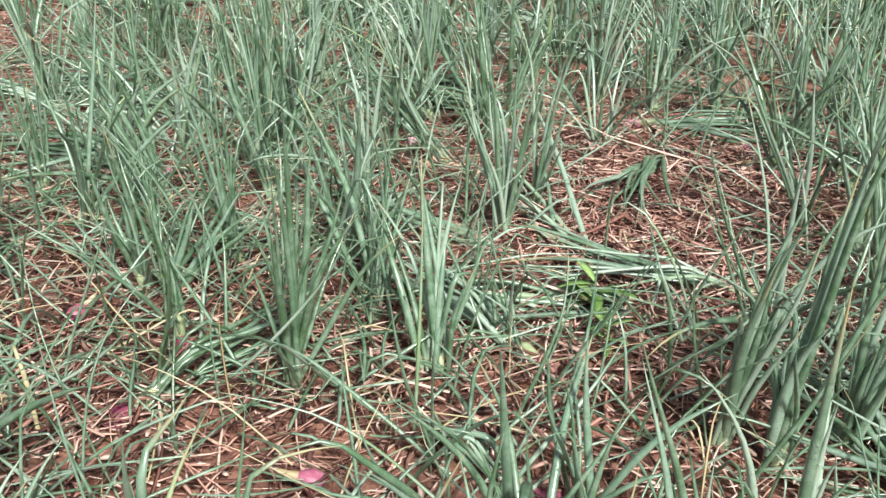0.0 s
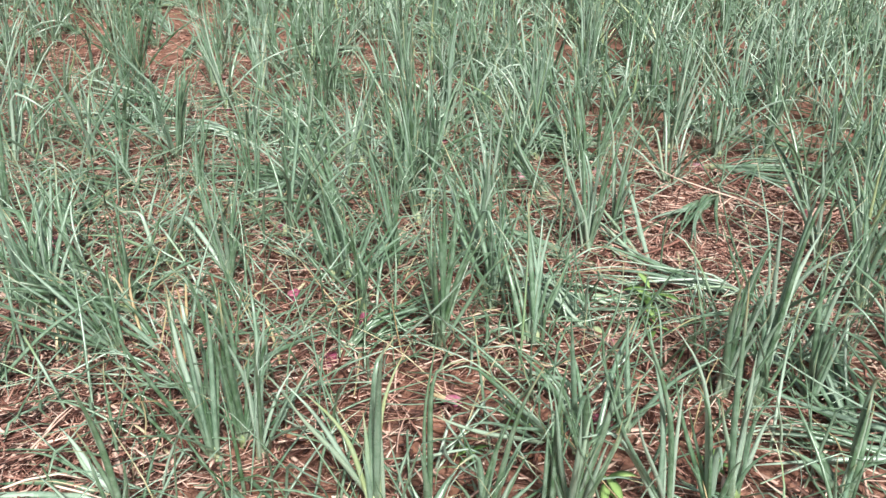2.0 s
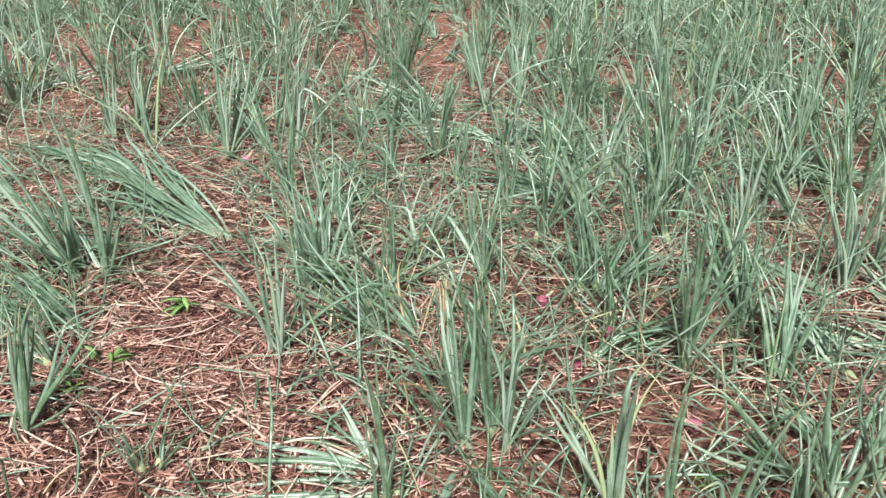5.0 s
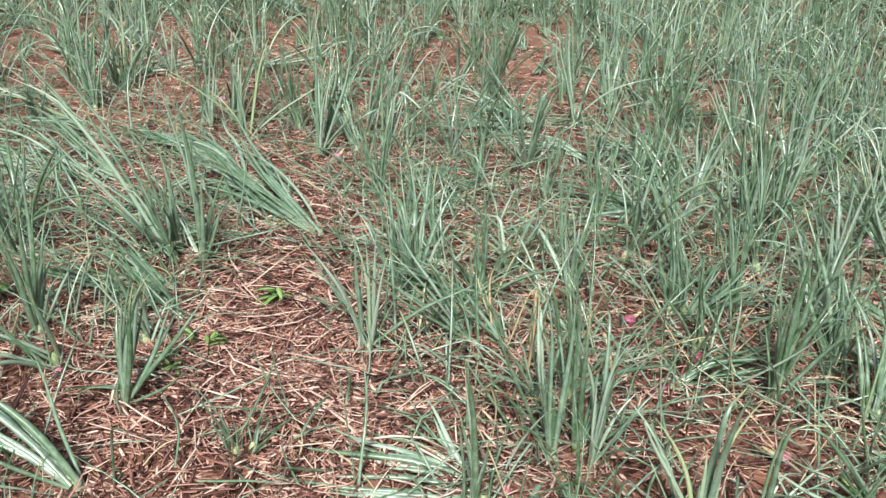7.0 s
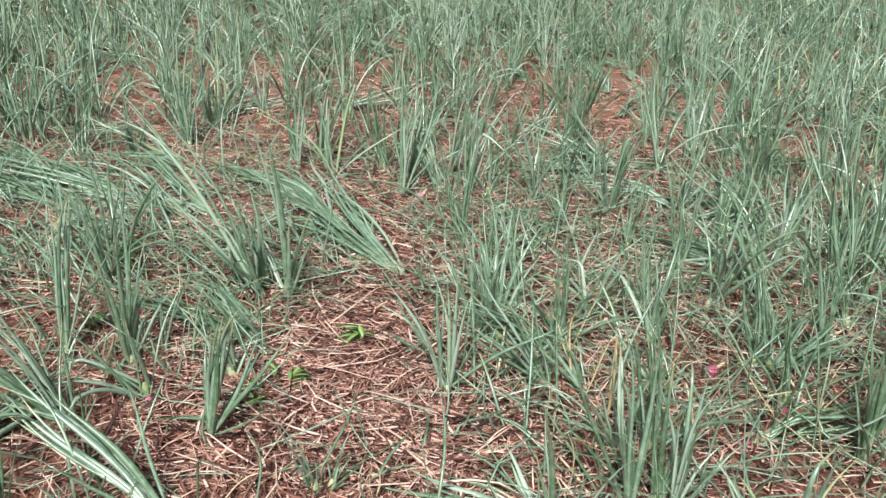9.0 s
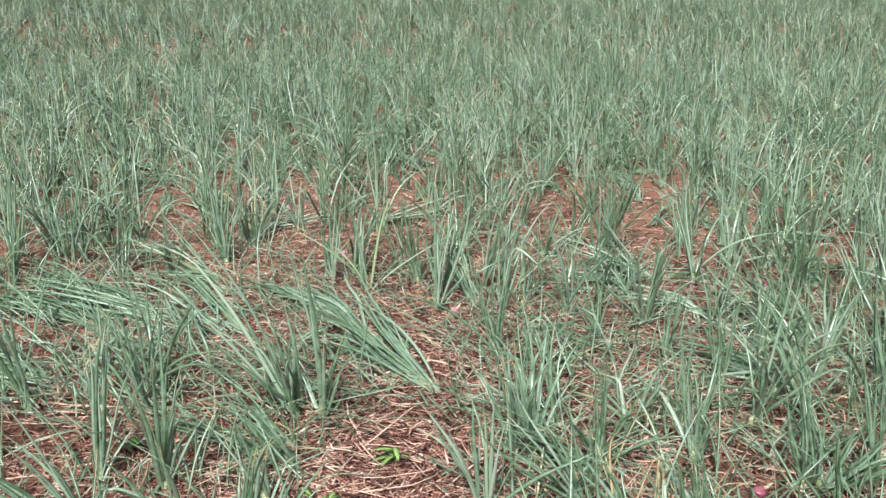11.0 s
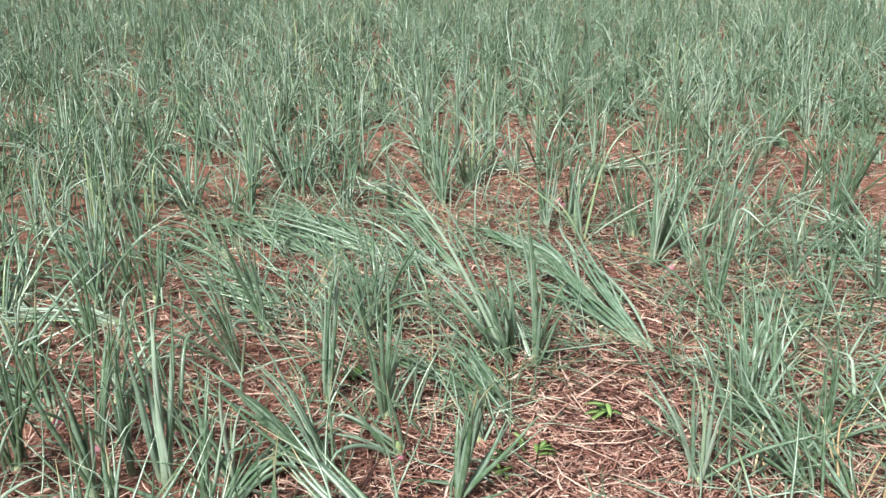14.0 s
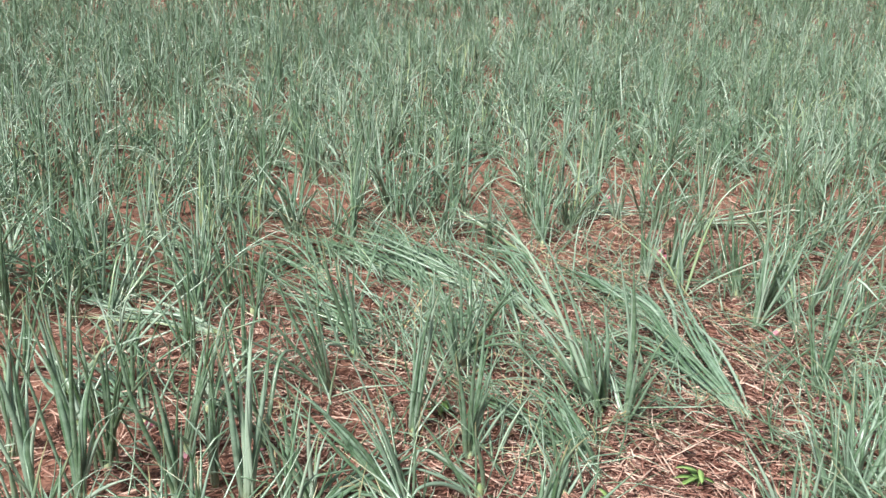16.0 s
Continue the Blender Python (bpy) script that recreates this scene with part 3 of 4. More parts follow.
spray("upright", -0.31, 1.87, 0.9, 0.57, [(139, 28, 0.23), (106, 12, 0.19), (11, 25, 0.2), (7, 35, 0.21), (-168, 34, 0.14)])
spray("upright", -1.64, 0.91, 1.2, 0.58, [(164, 10, 0.28), (36, 3, 0.37), (39, 5, 0.42), (7, 10, 0.39), (168, 13, 0.3), (58, 10, 0.23), (69, 4, 0.45)])
spray("upright", -1.49, 0.98, 1.15, 0.51, [(-36, 19, 0.38), (92, 8, 0.33), (44, 14, 0.32), (48, 25, 0.24), (65, 8, 0.2), (-68, 12, 0.3), (120, 7, 0.4), (22, 17, 0.22), (-60, 13, 0.23)])
spray("upright", -1.49, 1.40, 1.3, 0.75, [(-134, 29, 0.64), (-140, 30, 0.59), (-126, 33, 0.49), (-90, 21, 0.32), (-146, 29, 0.47), (-89, 17, 0.27)])
spray("fallen", -1.25, 1.23, 1.1, 0.33, [(-174, 88, 0.56), (-178, 87, 0.54), (179, 86, 0.4), (-171, 88, 0.58), (-177, 89, 0.45), (-133, 36, 0.3)])
spray("fallen", -2.09, 1.15, 1.1, 0.33, [(-162, 87, 0.63), (-165, 87, 0.73), (-149, 90, 0.49), (-144, 90, 0.53), (-159, 88, 0.51), (-138, 91, 0.5), (-121, 92, 0.31), (-164, 87, 0.58), (-153, 90, 0.35), (-153, 89, 0.53), (-155, 88, 0.66)])
spray("leaning", -2.38, 1.14, 1.3, 0.42, [(-132, 30, 0.18), (153, 27, 0.11), (-111, 31, 0.24), (-133, 38, 0.27), (-174, 86, 0.46), (-173, 85, 0.58)])
spray("fallen", -2.32, 1.69, 1.1, 0.45, [(-153, 88, 0.71), (-155, 88, 0.71), (-161, 88, 0.71), (-159, 89, 0.71), (-152, 89, 0.71), (-165, 86, 0.75), (-173, 84, 0.71), (-154, 89, 0.71), (-168, 85, 0.71)])
spray("fallen", -2.01, 1.72, 1.1, 0.62, [(-179, 86, 0.76), (173, 85, 0.71), (-174, 88, 0.71), (-175, 88, 0.51), (-173, 88, 0.71), (173, 83, 0.56), (-175, 88, 0.63), (-173, 86, 0.32)])
spray("fallen", -2.26, 1.46, 1.0, 0.41, [(178, 86, 0.68), (177, 87, 0.57), (170, 82, 0.52), (-172, 89, 0.59), (176, 85, 0.37), (162, 79, 0.39), (-176, 87, 0.72)])
spray("upright", -3.28, 1.56, 1.2, 0.85, [(-8, 11, 0.4), (35, 11, 0.35), (46, 13, 0.51), (-11, 14, 0.29), (-172, 6, 0.32), (5, 19, 0.47)])
spray("upright", -2.81, 2.20, 1.3, 0.47, [(164, 27, 0.25), (130, 11, 0.28), (75, 11, 0.38), (66, 18, 0.32), (142, 12, 0.45), (65, 33, 0.24), (57, 6, 0.48)])
spray("upright", -2.26, 2.30, 1.1, 0.79, [(-127, 18, 0.11), (10, 13, 0.29), (-12, 7, 0.33), (3, 14, 0.23), (-131, 10, 0.22)])
spray("upright", -2.18, 2.37, 1.3, 0.85, [(110, 10, 0.27), (-10, 15, 0.33), (-107, 4, 0.24)])
spray("upright", -3.22, 2.86, 1.1, 0.68, [(-134, 7, 0.32), (99, 13, 0.37), (87, 19, 0.29), (83, 34, 0.22), (159, 10, 0.23)])
spray("upright", -1.53, 3.16, 1.1, 0.46, [(-142, 12, 0.34), (-24, 4, 0.38), (-24, 19, 0.32), (-117, 5, 0.47), (-36, 9, 0.46), (-110, 17, 0.43)])
spray("upright", -1.34, 3.43, 1.1, 0.46, [(-155, 10, 0.36), (-78, 5, 0.45), (-13, 14, 0.35), (-21, 8, 0.3), (-143, 17, 0.28)])
spray("upright", -1.50, 2.83, 1.0, 0.8, [(-148, 14, 0.23), (-14, 14, 0.15), (145, 8, 0.17), (-171, 38, 0.13)])
spray("upright", -3.11, 1.95, 1.0, 0.51, [(-35, 6, 0.31), (34, 13, 0.35), (-179, 4, 0.39), (47, 12, 0.25)])
spray("leaning", -0.95, 0.69, 1.4, 0.42, [(-169, 60, 0.39), (-167, 60, 0.35), (-167, 65, 0.37), (-162, 70, 0.34), (-167, 55, 0.31), (-165, 70, 0.36), (-166, 67, 0.44), (-165, 72, 0.4), (-164, 72, 0.3), (-167, 61, 0.26), (-164, 63, 0.38), (-167, 70, 0.33)])
spray("leaning", -0.47, 1.66, 1.0, 0.79, [(-85, 38, 0.23), (-175, 45, 0.1), (32, 58, 0.1), (109, 73, 0.08), (-179, 40, 0.19)])
spray("upright", -1.68, 0.15, 1.5, 0.53, [(-100, 7, 0.47), (-3, 9, 0.47), (127, 12, 0.3), (61, 22, 0.24), (-114, 11, 0.52), (-120, 5, 0.37), (92, 11, 0.39)])
spray("upright", -1.59, 0.33, 1.3, 0.52, [(-93, 15, 0.45), (-83, 9, 0.34), (15, 10, 0.3), (-89, 10, 0.39), (177, 23, 0.23)])
spray("upright", -1.55, 0.46, 1.5, 0.69, [(155, 9, 0.39), (132, 7, 0.37), (-146, 8, 0.45), (116, 11, 0.3), (-57, 10, 0.39), (-155, 5, 0.3)])
spray("upright", -1.65, 0.42, 1.2, 0.47, [(-14, 6, 0.35), (50, 1, 0.25), (-67, 13, 0.25), (93, 9, 0.3)])
spray("upright", -1.52, 0.53, 1.3, 0.76, [(174, 24, 0.21), (39, 12, 0.2), (-52, 20, 0.27), (143, 22, 0.26)])
spray("upright", -1.74, 0.07, 1.5, 0.77, [(162, 5, 0.3), (-141, 5, 0.4), (61, 10, 0.27), (-85, 9, 0.38), (-156, 11, 0.23)])
spray("leaning", -2.39, 0.36, 1.2, 0.67, [(90, 45, 0.35), (81, 49, 0.36), (59, 18, 0.23), (76, 65, 0.23), (-133, 49, 0.15), (-155, 26, 0.21), (73, 46, 0.24)])
spray("leaning", -1.36, 0.78, 1.2, 0.45, [(-133, 51, 0.43), (-130, 44, 0.41), (-128, 57, 0.42), (-102, 29, 0.4), (-118, 29, 0.48), (-110, 26, 0.29), (-129, 23, 0.24), (-103, 40, 0.4), (-139, 48, 0.31), (-128, 33, 0.3)])
spray("upright", -1.46, 0.58, 1.2, 0.85, [(-91, 30, 0.3), (-114, 26, 0.22), (-157, 24, 0.25), (-27, 15, 0.3), (84, 14, 0.2)])
spray("upright", -1.26, 1.09, 1.1, 0.6, [(-67, 14, 0.17), (94, 40, 0.1), (-123, 24, 0.25), (168, 59, 0.09)])
spray("upright", -2.95, 0.96, 1.2, 0.7, [(-144, 6, 0.19), (-171, 24, 0.3), (-170, 8, 0.35), (149, 29, 0.15)])
spray("upright", -3.27, 0.70, 1.1, 0.83, [(-51, 8, 0.32), (143, 7, 0.37), (111, 17, 0.29), (-85, 2, 0.25), (-142, 17, 0.22)])
spray("upright", -3.36, 1.61, 1.1, 0.65, [(-131, 11, 0.25), (-2, 10, 0.36), (78, 15, 0.28), (-22, 4, 0.4), (41, 27, 0.2)])
spray("upright", -3.77, 2.38, 1.1, 0.33, [(176, 17, 0.36), (-29, 7, 0.43), (34, 17, 0.27), (164, 12, 0.27)])
spray("upright", -2.73, 2.17, 1.2, 0.42, [(179, 28, 0.25), (-150, 6, 0.32), (61, 8, 0.21), (-139, 17, 0.37), (115, 20, 0.3)])
spray("upright", -3.71, 0.61, 1.1, 0.5, [(-151, 6, 0.33), (96, 8, 0.31), (34, 22, 0.3), (-20, 12, 0.23), (-157, 22, 0.24)])
upright(-1.80, 2.41, 14, 0.32, 38, 7, 14)
fallen(-1.72, 1.94, 27, 0.50, 163, 84, 11)
upright(-0.98, 3.44, 11, 0.40, -162, 6, 10)
upright(-1.60, 3.30, 13, 0.44, 27, 6, 11)
upright(-1.76, 2.73, 10, 0.40, 34, 10, 10)
upright(-2.93, 4.48, 11, 0.56, 34, 2, 10)
fallen(-1.43, 2.37, 10, 0.52, -33, 84, 20)
upright(-0.78, 1.89, 8, 0.22, 25, 5, 14)
upright(-0.40, 1.41, 10, 0.28, -156, 2, 13)
upright(-0.37, 2.84, 14, 0.38, -168, 2, 9)
upright(-0.30, 2.93, 13, 0.42, 10, 12, 10)
upright(-0.69, 2.53, 8, 0.28, 20, 4, 12)
upright(-0.03, 3.25, 14, 0.36, -176, 5, 9)
upright(-0.05, 2.31, 13, 0.32, -173, 2, 12)
upright(-0.22, 2.23, 11, 0.37, -169, 8, 12)
upright(0.26, 1.33, 10, 0.27, 1, 3, 14)
upright(-0.36, 2.01, 10, 0.28, -162, 5, 10)
upright(-0.04, 1.99, 13, 0.29, 9, 2, 13)
fallen(-0.26, 1.55, 10, 0.25, 45, 78, 6)
fallen(0.52, 2.82, 11, 0.35, -20, 82, 12)
upright(0.82, 1.95, 13, 0.33, 165, 6, 11)
upright(0.44, 2.93, 13, 0.33, -3, 1, 10)
upright(0.59, 2.91, 13, 0.34, 174, 1, 10)
upright(0.73, 2.89, 11, 0.33, 171, 5, 10)
upright(0.14, 3.54, 14, 0.38, -178, 1, 9)
upright(-0.00, 3.44, 13, 0.35, -175, 1, 9)
upright(-0.53, 3.37, 13, 0.39, 14, 1, 9)
upright(0.32, 1.41, 8, 0.21, -1, 1, 14)
upright(-0.23, 1.72, 8, 0.20, -163, 2, 12)
upright(-0.44, 1.36, 8, 0.23, -152, 2, 14)
leaning(0.21, 1.39, 8, 0.26, -140, 41, 12)
fallen(0.29, 1.46, 8, 0.16, 159, 71, 16)
fallen(-2.54, 1.55, 15, 0.50, -174, 84, 9)
fallen(-2.51, 1.47, 13, 0.50, -165, 84, 9)
fallen(-2.73, 1.40, 13, 0.50, -165, 84, 9)
upright(-3.45, 2.20, 13, 0.49, 57, 6, 9)
upright(-1.38, 3.60, 11, 0.33, -158, 10, 9)
fallen(-1.13, 1.97, 10, 0.35, 93, 82, 18)
fallen(-1.87, 1.96, 13, 0.47, 167, 84, 10)
fallen(-2.52, 1.63, 13, 0.50, 176, 84, 10)
fallen(-2.77, 1.59, 13, 0.50, 176, 84, 10)
fallen(-2.69, 1.20, 11, 0.57, -174, 84, 10)
upright(-3.09, 0.73, 10, 0.39, -105, 1, 10)
upright(-1.73, 0.56, 10, 0.33, -111, 4, 13)
upright(-1.94, 0.50, 10, 0.30, 73, 4, 13)
upright(-1.98, 0.06, 10, 0.36, 85, 5, 12)
upright(-3.46, 0.74, 11, 0.39, 76, 2, 9)
upright(-3.53, 0.54, 11, 0.37, 80, 3, 9)
upright(-1.81, 0.23, 10, 0.38, 79, 1, 11)
upright(-1.78, 0.40, 10, 0.32, 74, 3, 12)
upright(-2.39, 0.14, 10, 0.35, 84, 5, 11)
upright(-2.15, 0.21, 10, 0.33, 81, 3, 12)
upright(-2.11, 0.36, 8, 0.29, 78, 4, 12)
upright(-2.24, 0.55, 8, 0.31, -106, 1, 12)
upright(-2.05, 0.63, 8, 0.30, 70, 1, 10)
leaning(-2.02, 0.22, 10, 0.34, -168, 54, 12)
fallen(-2.12, 0.09, 10, 0.43, -171, 83, 16)
weed(-1.14, 1.38, 0.11)
weed(-1.13, 1.03, 0.06)
weed(-1.12, 1.14, 0.06)
weed(0.37, 1.87, 0.11)
weed(0.38, 1.77, 0.08)
weed(0.49, 2.02, 0.05)
weed(0.07, 1.31, 0.06)
weed(-1.12, 1.13, 0.06)
weed(-1.40, 2.37, 0.05)
weed(-1.12, 1.04, 0.05)
weed(-1.16, 1.13, 0.07)
weed(-1.15, 1.06, 0.07)
weed(-1.69, 1.03, 0.08)
weed(0.37, 1.90, 0.09)
weed(0.14, 1.41, 0.07)
weed(0.30, 1.26, 0.09)
weed(0.47, 1.33, 0.06)
weed(-1.59, 1.84, 0.04)
weed(-1.44, 2.19, 0.04)
withered(0.02, 1.61, 0.13, 4, 62)
withered(0.45, 2.00, 0.20, 90, 84)
withered(-0.40, 1.19, 0.18, 143, 84)
withered(-0.54, 1.52, 0.17, 117, 45)
withered(-0.55, 1.63, 0.11, 140, 44)
withered(-0.34, 1.51, 0.14, 125, 55)
withered(0.47, 1.48, 0.09, 146, 11)
withered(-0.59, 1.84, 0.16, -82, 61)
withered(-1.07, 1.15, 0.14, 149, 82)
withered(-1.07, 1.18, 0.08, 178, 76)
withered(-1.11, 1.16, 0.10, 149, 79)
withered(-0.77, 1.42, 0.16, 117, 41)
withered(-0.64, 1.53, 0.13, 126, 41)
withered(-0.75, 1.45, 0.11, 146, 44)
withered(-1.17, 1.56, 0.13, -156, 89)
withered(-1.11, 1.47, 0.11, 114, 89)
withered(0.12, 1.53, 0.24, 28, 66)
withered(-0.50, 1.42, 0.20, 100, 18)
withered(-0.58, 1.46, 0.19, 60, 22)
withered(-0.62, 1.50, 0.18, 140, 25)
withered(-0.47, 1.50, 0.20, 30, 28)
withered(-0.66, 1.58, 0.16, 170, 30)
withered(-0.40, 1.38, 0.22, -20, 32)
withered(-0.72, 1.66, 0.17, 80, 35)
withered(-0.70, 1.52, 0.19, 200, 20)
withered(-0.35, 1.66, 0.20, 10, 60)
withered(-0.20, 1.78, 0.22, -10, 72)
withered(-1.75, 1.12, 0.18, 60, 30)
withered(-1.52, 0.92, 0.17, 10, 35)
withered(-2.20, 1.20, 0.20, 120, 50)
loose_bulb(-0.56, 2.12, 1.23, 78)
loose_bulb(-0.37, 1.08, 0.8, 154)
loose_bulb(-3.20, 2.94, 1.21, 200)
loose_bulb(-2.34, 2.90, 0.95, 135)
loose_bulb(-2.41, 2.55, 1.21, 67)
loose_bulb(-0.92, 3.27, 1.11, 84)
loose_bulb(0.02, 1.45, 1.17, 191)
loose_bulb(-0.41, 1.77, 1.09, 61)
loose_bulb(0.77, 2.65, 0.92, 118)
loose_bulb(-1.67, 2.30, 1.20, 93)
loose_bulb(-2.46, 2.57, 1.13, 117)

# ---- the rest of the field ----
BARE = [(0.55, 2.30, 0.20), (0.50, 2.45, 0.15), (0.62, 2.10, 0.12), (-1.16, 1.38, 0.17), (-1.09, 1.20, 0.13), (-0.90, 1.10, 0.13), (-0.83, 1.20, 0.1), (-0.98, 0.91, 0.13), (-1.27, 1.53, 0.13), (-2.21, 2.73, 0.14), (-1.62, 2.22, 0.12), (-1.03, 2.87, 0.14), (-1.58, 3.38, 0.2), (0.44, 2.26, 0.2), (0.35, 2.57, 0.1), (0.52, 2.08, 0.12), (0.76, 2.61, 0.1), (-1.01, 2.82, 0.12), (-0.09, 1.32, 0.06), (-1.25, 1.49, 0.16), (-0.99, 1.23, 0.14), (-1.10, 1.15, 0.09), (-1.03, 1.51, 0.1), (-5.91, 1.93, 0.25), (-3.81, 2.14, 0.12), (-3.71, 1.53, 0.14), (-3.01, 2.85, 0.13), (-2.37, 2.86, 0.12), (-2.78, 4.41, 0.15), (-1.81, 4.24, 0.12), (-5.28, 1.12, 0.22), (-5.73, 1.88, 0.14), (-3.78, 1.62, 0.14), (-2.35, 2.89, 0.1), (-1.75, 0.83, 0.05)]
FLAT = [(-0.77, 0.82, 0.17), (-0.72, 0.62, 0.22), (-0.45, 0.72, 0.22), (-0.20, 0.80, 0.15), (-1.38, 1.64, 0.12), (-1.75, 1.67, 0.16), (-1.85, 1.52, 0.2), (-0.73, 1.08, 0.1), (-1.01, 1.03, 0.12), (-0.86, 1.01, 0.1), (-0.89, 1.19, 0.11), (-0.69, 1.27, 0.06), (-1.02, 1.27, 0.12), (-0.84, 1.12, 0.1), (-2.71, 1.15, 0.22), (-2.55, 1.39, 0.2), (-2.49, 1.70, 0.2), (-2.19, 1.83, 0.17), (-1.97, 2.06, 0.17), (-1.54, 1.86, 0.15), (-1.64, 1.58, 0.1), (-1.68, 1.32, 0.12), (-2.27, 0.93, 0.12), (-1.95, 0.94, 0.12), (-1.44, 0.79, 0.15), (-1.67, 0.72, 0.15), (0.26, 2.00, 0.13), (0.37, 1.90, 0.1), (-0.01, 2.36, 0.1), (-1.64, 2.02, 0.15), (-0.60, 1.09, 0.12), (-0.05, 1.40, 0.13), (0.02, 1.5, 0.1)]
LAID = [(-1.40, 1.80, 0.18), (-1.60, 1.90, 0.2), (-1.75, 2.0, 0.15), (-2.0, 1.7, 0.2), (-2.4, 1.4, 0.2), (0.3, 2.05, 0.15), (0.1, 2.2, 0.12), (-0.6, 1.05, 0.15), (-1.2, 0.8, 0.15)]
PATHWAY = [(0.245, 0.71), (0.28, 0.0), (0.06, -0.12)]


def free(x, y):
    for bx, by, r in BARE + FLAT:
        if math.hypot(x - bx, y - by) < r:
            return False
    for px, py in PATHWAY:
        if math.hypot(x - px, y - py) < 0.38:
            return False
    return all(math.hypot(x - hx, y - hy) > 0.13 for hx, hy in placed)


def in_field(x, y):
    """The stretch of field that lies ahead of the walk."""
    q = math.degrees(math.atan2(x, y + 0.6))
    return y > -1.2 and -100 < q < 32


def thinned(x, y):
    """The stretch where single clumps stand apart over open straw."""
    q, d = math.degrees(math.atan2(-x, y)), math.hypot(x - 0.2, y)
    return 19 < q < 57 and 2.1 < d < 5.0


spots = []
lay = np.random.default_rng(21)
for ix in range(-76, 34):
    for iy in range(-10, 76):
        x, y = ix * 0.14 + lay.normal(0, 0.04), iy * 0.14 + lay.normal(0, 0.04)
        if in_field(x, y) and math.hypot(x, y) < 9.5 and lay.random() < (0.42 if thinned(x, y) else 0.78 if math.hypot(x + 0.8, y - 1.8) < 2.2 else 0.93) and free(x, y):
            spots.append((math.hypot(x + 0.7, y - 1.3), x, y))
spots.sort()
for d, x, y in spots[:210]:
    draw = lay.random()
    if draw < 0.70:
        upright(x, y, int(lay.integers(7, 13)), lay.uniform(0.25, 0.40), lay.uniform(0, 360), lay.uniform(0, 16), lay.uniform(9, 20))
    elif draw < 0.84:
        leaning(x, y, int(lay.integers(8, 13)), lay.uniform(0.3, 0.44), lay.uniform(100, 260), lay.uniform(25, 60), lay.uniform(8, 16))
    else:
        fallen(x, y, int(lay.integers(10, 16)), lay.uniform(0.34, 0.48), lay.normal(170, 40), lay.uniform(80, 86), lay.uniform(9, 18))


def crop(points, leaves, steps, ring, thick):
    """Leaves of many further plants at once."""
    pts = np.repeat(np.array(points), leaves, 0)
    n = len(pts)
    down = np.repeat(rng.random(len(points)) < 0.19, leaves)
    heading = np.repeat(rng.normal(2.9, 0.9, len(points)), leaves)
    tall = np.repeat(rng.uniform(0.29, 0.46, len(points)), leaves)
    az = np.where(down, heading + rng.normal(0, 0.2, n), rng.uniform(0, 2 * math.pi, n))
    arch = rng.random(n) < 0.6
    lean = np.where(down, 1.4 + rng.normal(0, 0.08, n), np.where(arch, rng.uniform(0.25, 0.8, n), np.abs(rng.normal(0.08, 0.15, n))))
    bend = np.where(down, 0.1, np.where(arch, rng.uniform(0.4, 1.8, n), rng.normal(0.2, 0.25, n)))
    kink = np.where(rng.random(n) < 0.13, rng.uniform(0.8, 2.0, n), 0.0)
    base = np.stack([pts[:, 0] + rng.normal(0, 0.012, n), pts[:, 1] + rng.normal(0, 0.012, n), np.zeros(n)], -1)
    base[:, 2] = ground_z(base[:, 0], base[:, 1]) + 0.015
    tone = np.repeat(np.repeat(rng.uniform(0.0, 1.0, len(points)), leaves), (steps + 1) * ring)
    return *tubes(base, az, lean, bend, rng.normal(0, 0.4, n), tall * rng.uniform(0.6, 1.15, n), rng.uniform(0.0036, 0.0065, n) * thick, rng.uniform(0.45, 0.85, n), kink, steps, ring), tone


def stuff(name, data, mat, label, category):
    p = np.asarray(data[0])
    tone = data[3] if len(data) > 3 else 0.5 + 0.45 * np.sin(13 * p[:, 0] + 5 * np.sin(4 * p[:, 1])) * np.sin(11 * p[:, 1] + 4 * np.sin(5 * p[:, 0]))
    return tagged(new(name, mesh_of(name, p, data[1], mat, data[2] if len(data) > 2 else None, len(data) > 2, tone)), label, category, kind="stuff")


near_rest = [(x, y) for d, x, y in spots[210:] if math.hypot(x, y) < 5.2]
mid_rest = [(x, y) for d, x, y in spots[210:] if math.hypot(x, y) >= 5.2]
stuff("onion_crop", crop(near_rest, 11, 9, 5, 0.82), LEAF, "dense rows of green onion plants further in the field", "onions")
stuff("onion_crop", crop(mid_rest, 9, 6, 4, 0.95), LEAF, "close-set green onion plants in the middle of the field", "onions")
far = []
for k in range(15000):
    r = math.sqrt(rng.uniform(9.4 ** 2, 23.0 ** 2))
    q = radians(rng.uniform(-100, 32))
    far.append((r * math.sin(q), r * math.cos(q)))
wide = np.repeat(np.array([1.15 + math.hypot(*p) / 40 for p in far]), 6)
stuff("onion_crop", crop(far, 6, 3, 3, wide), LEAF, "far green onion field running on to its edge", "onions")


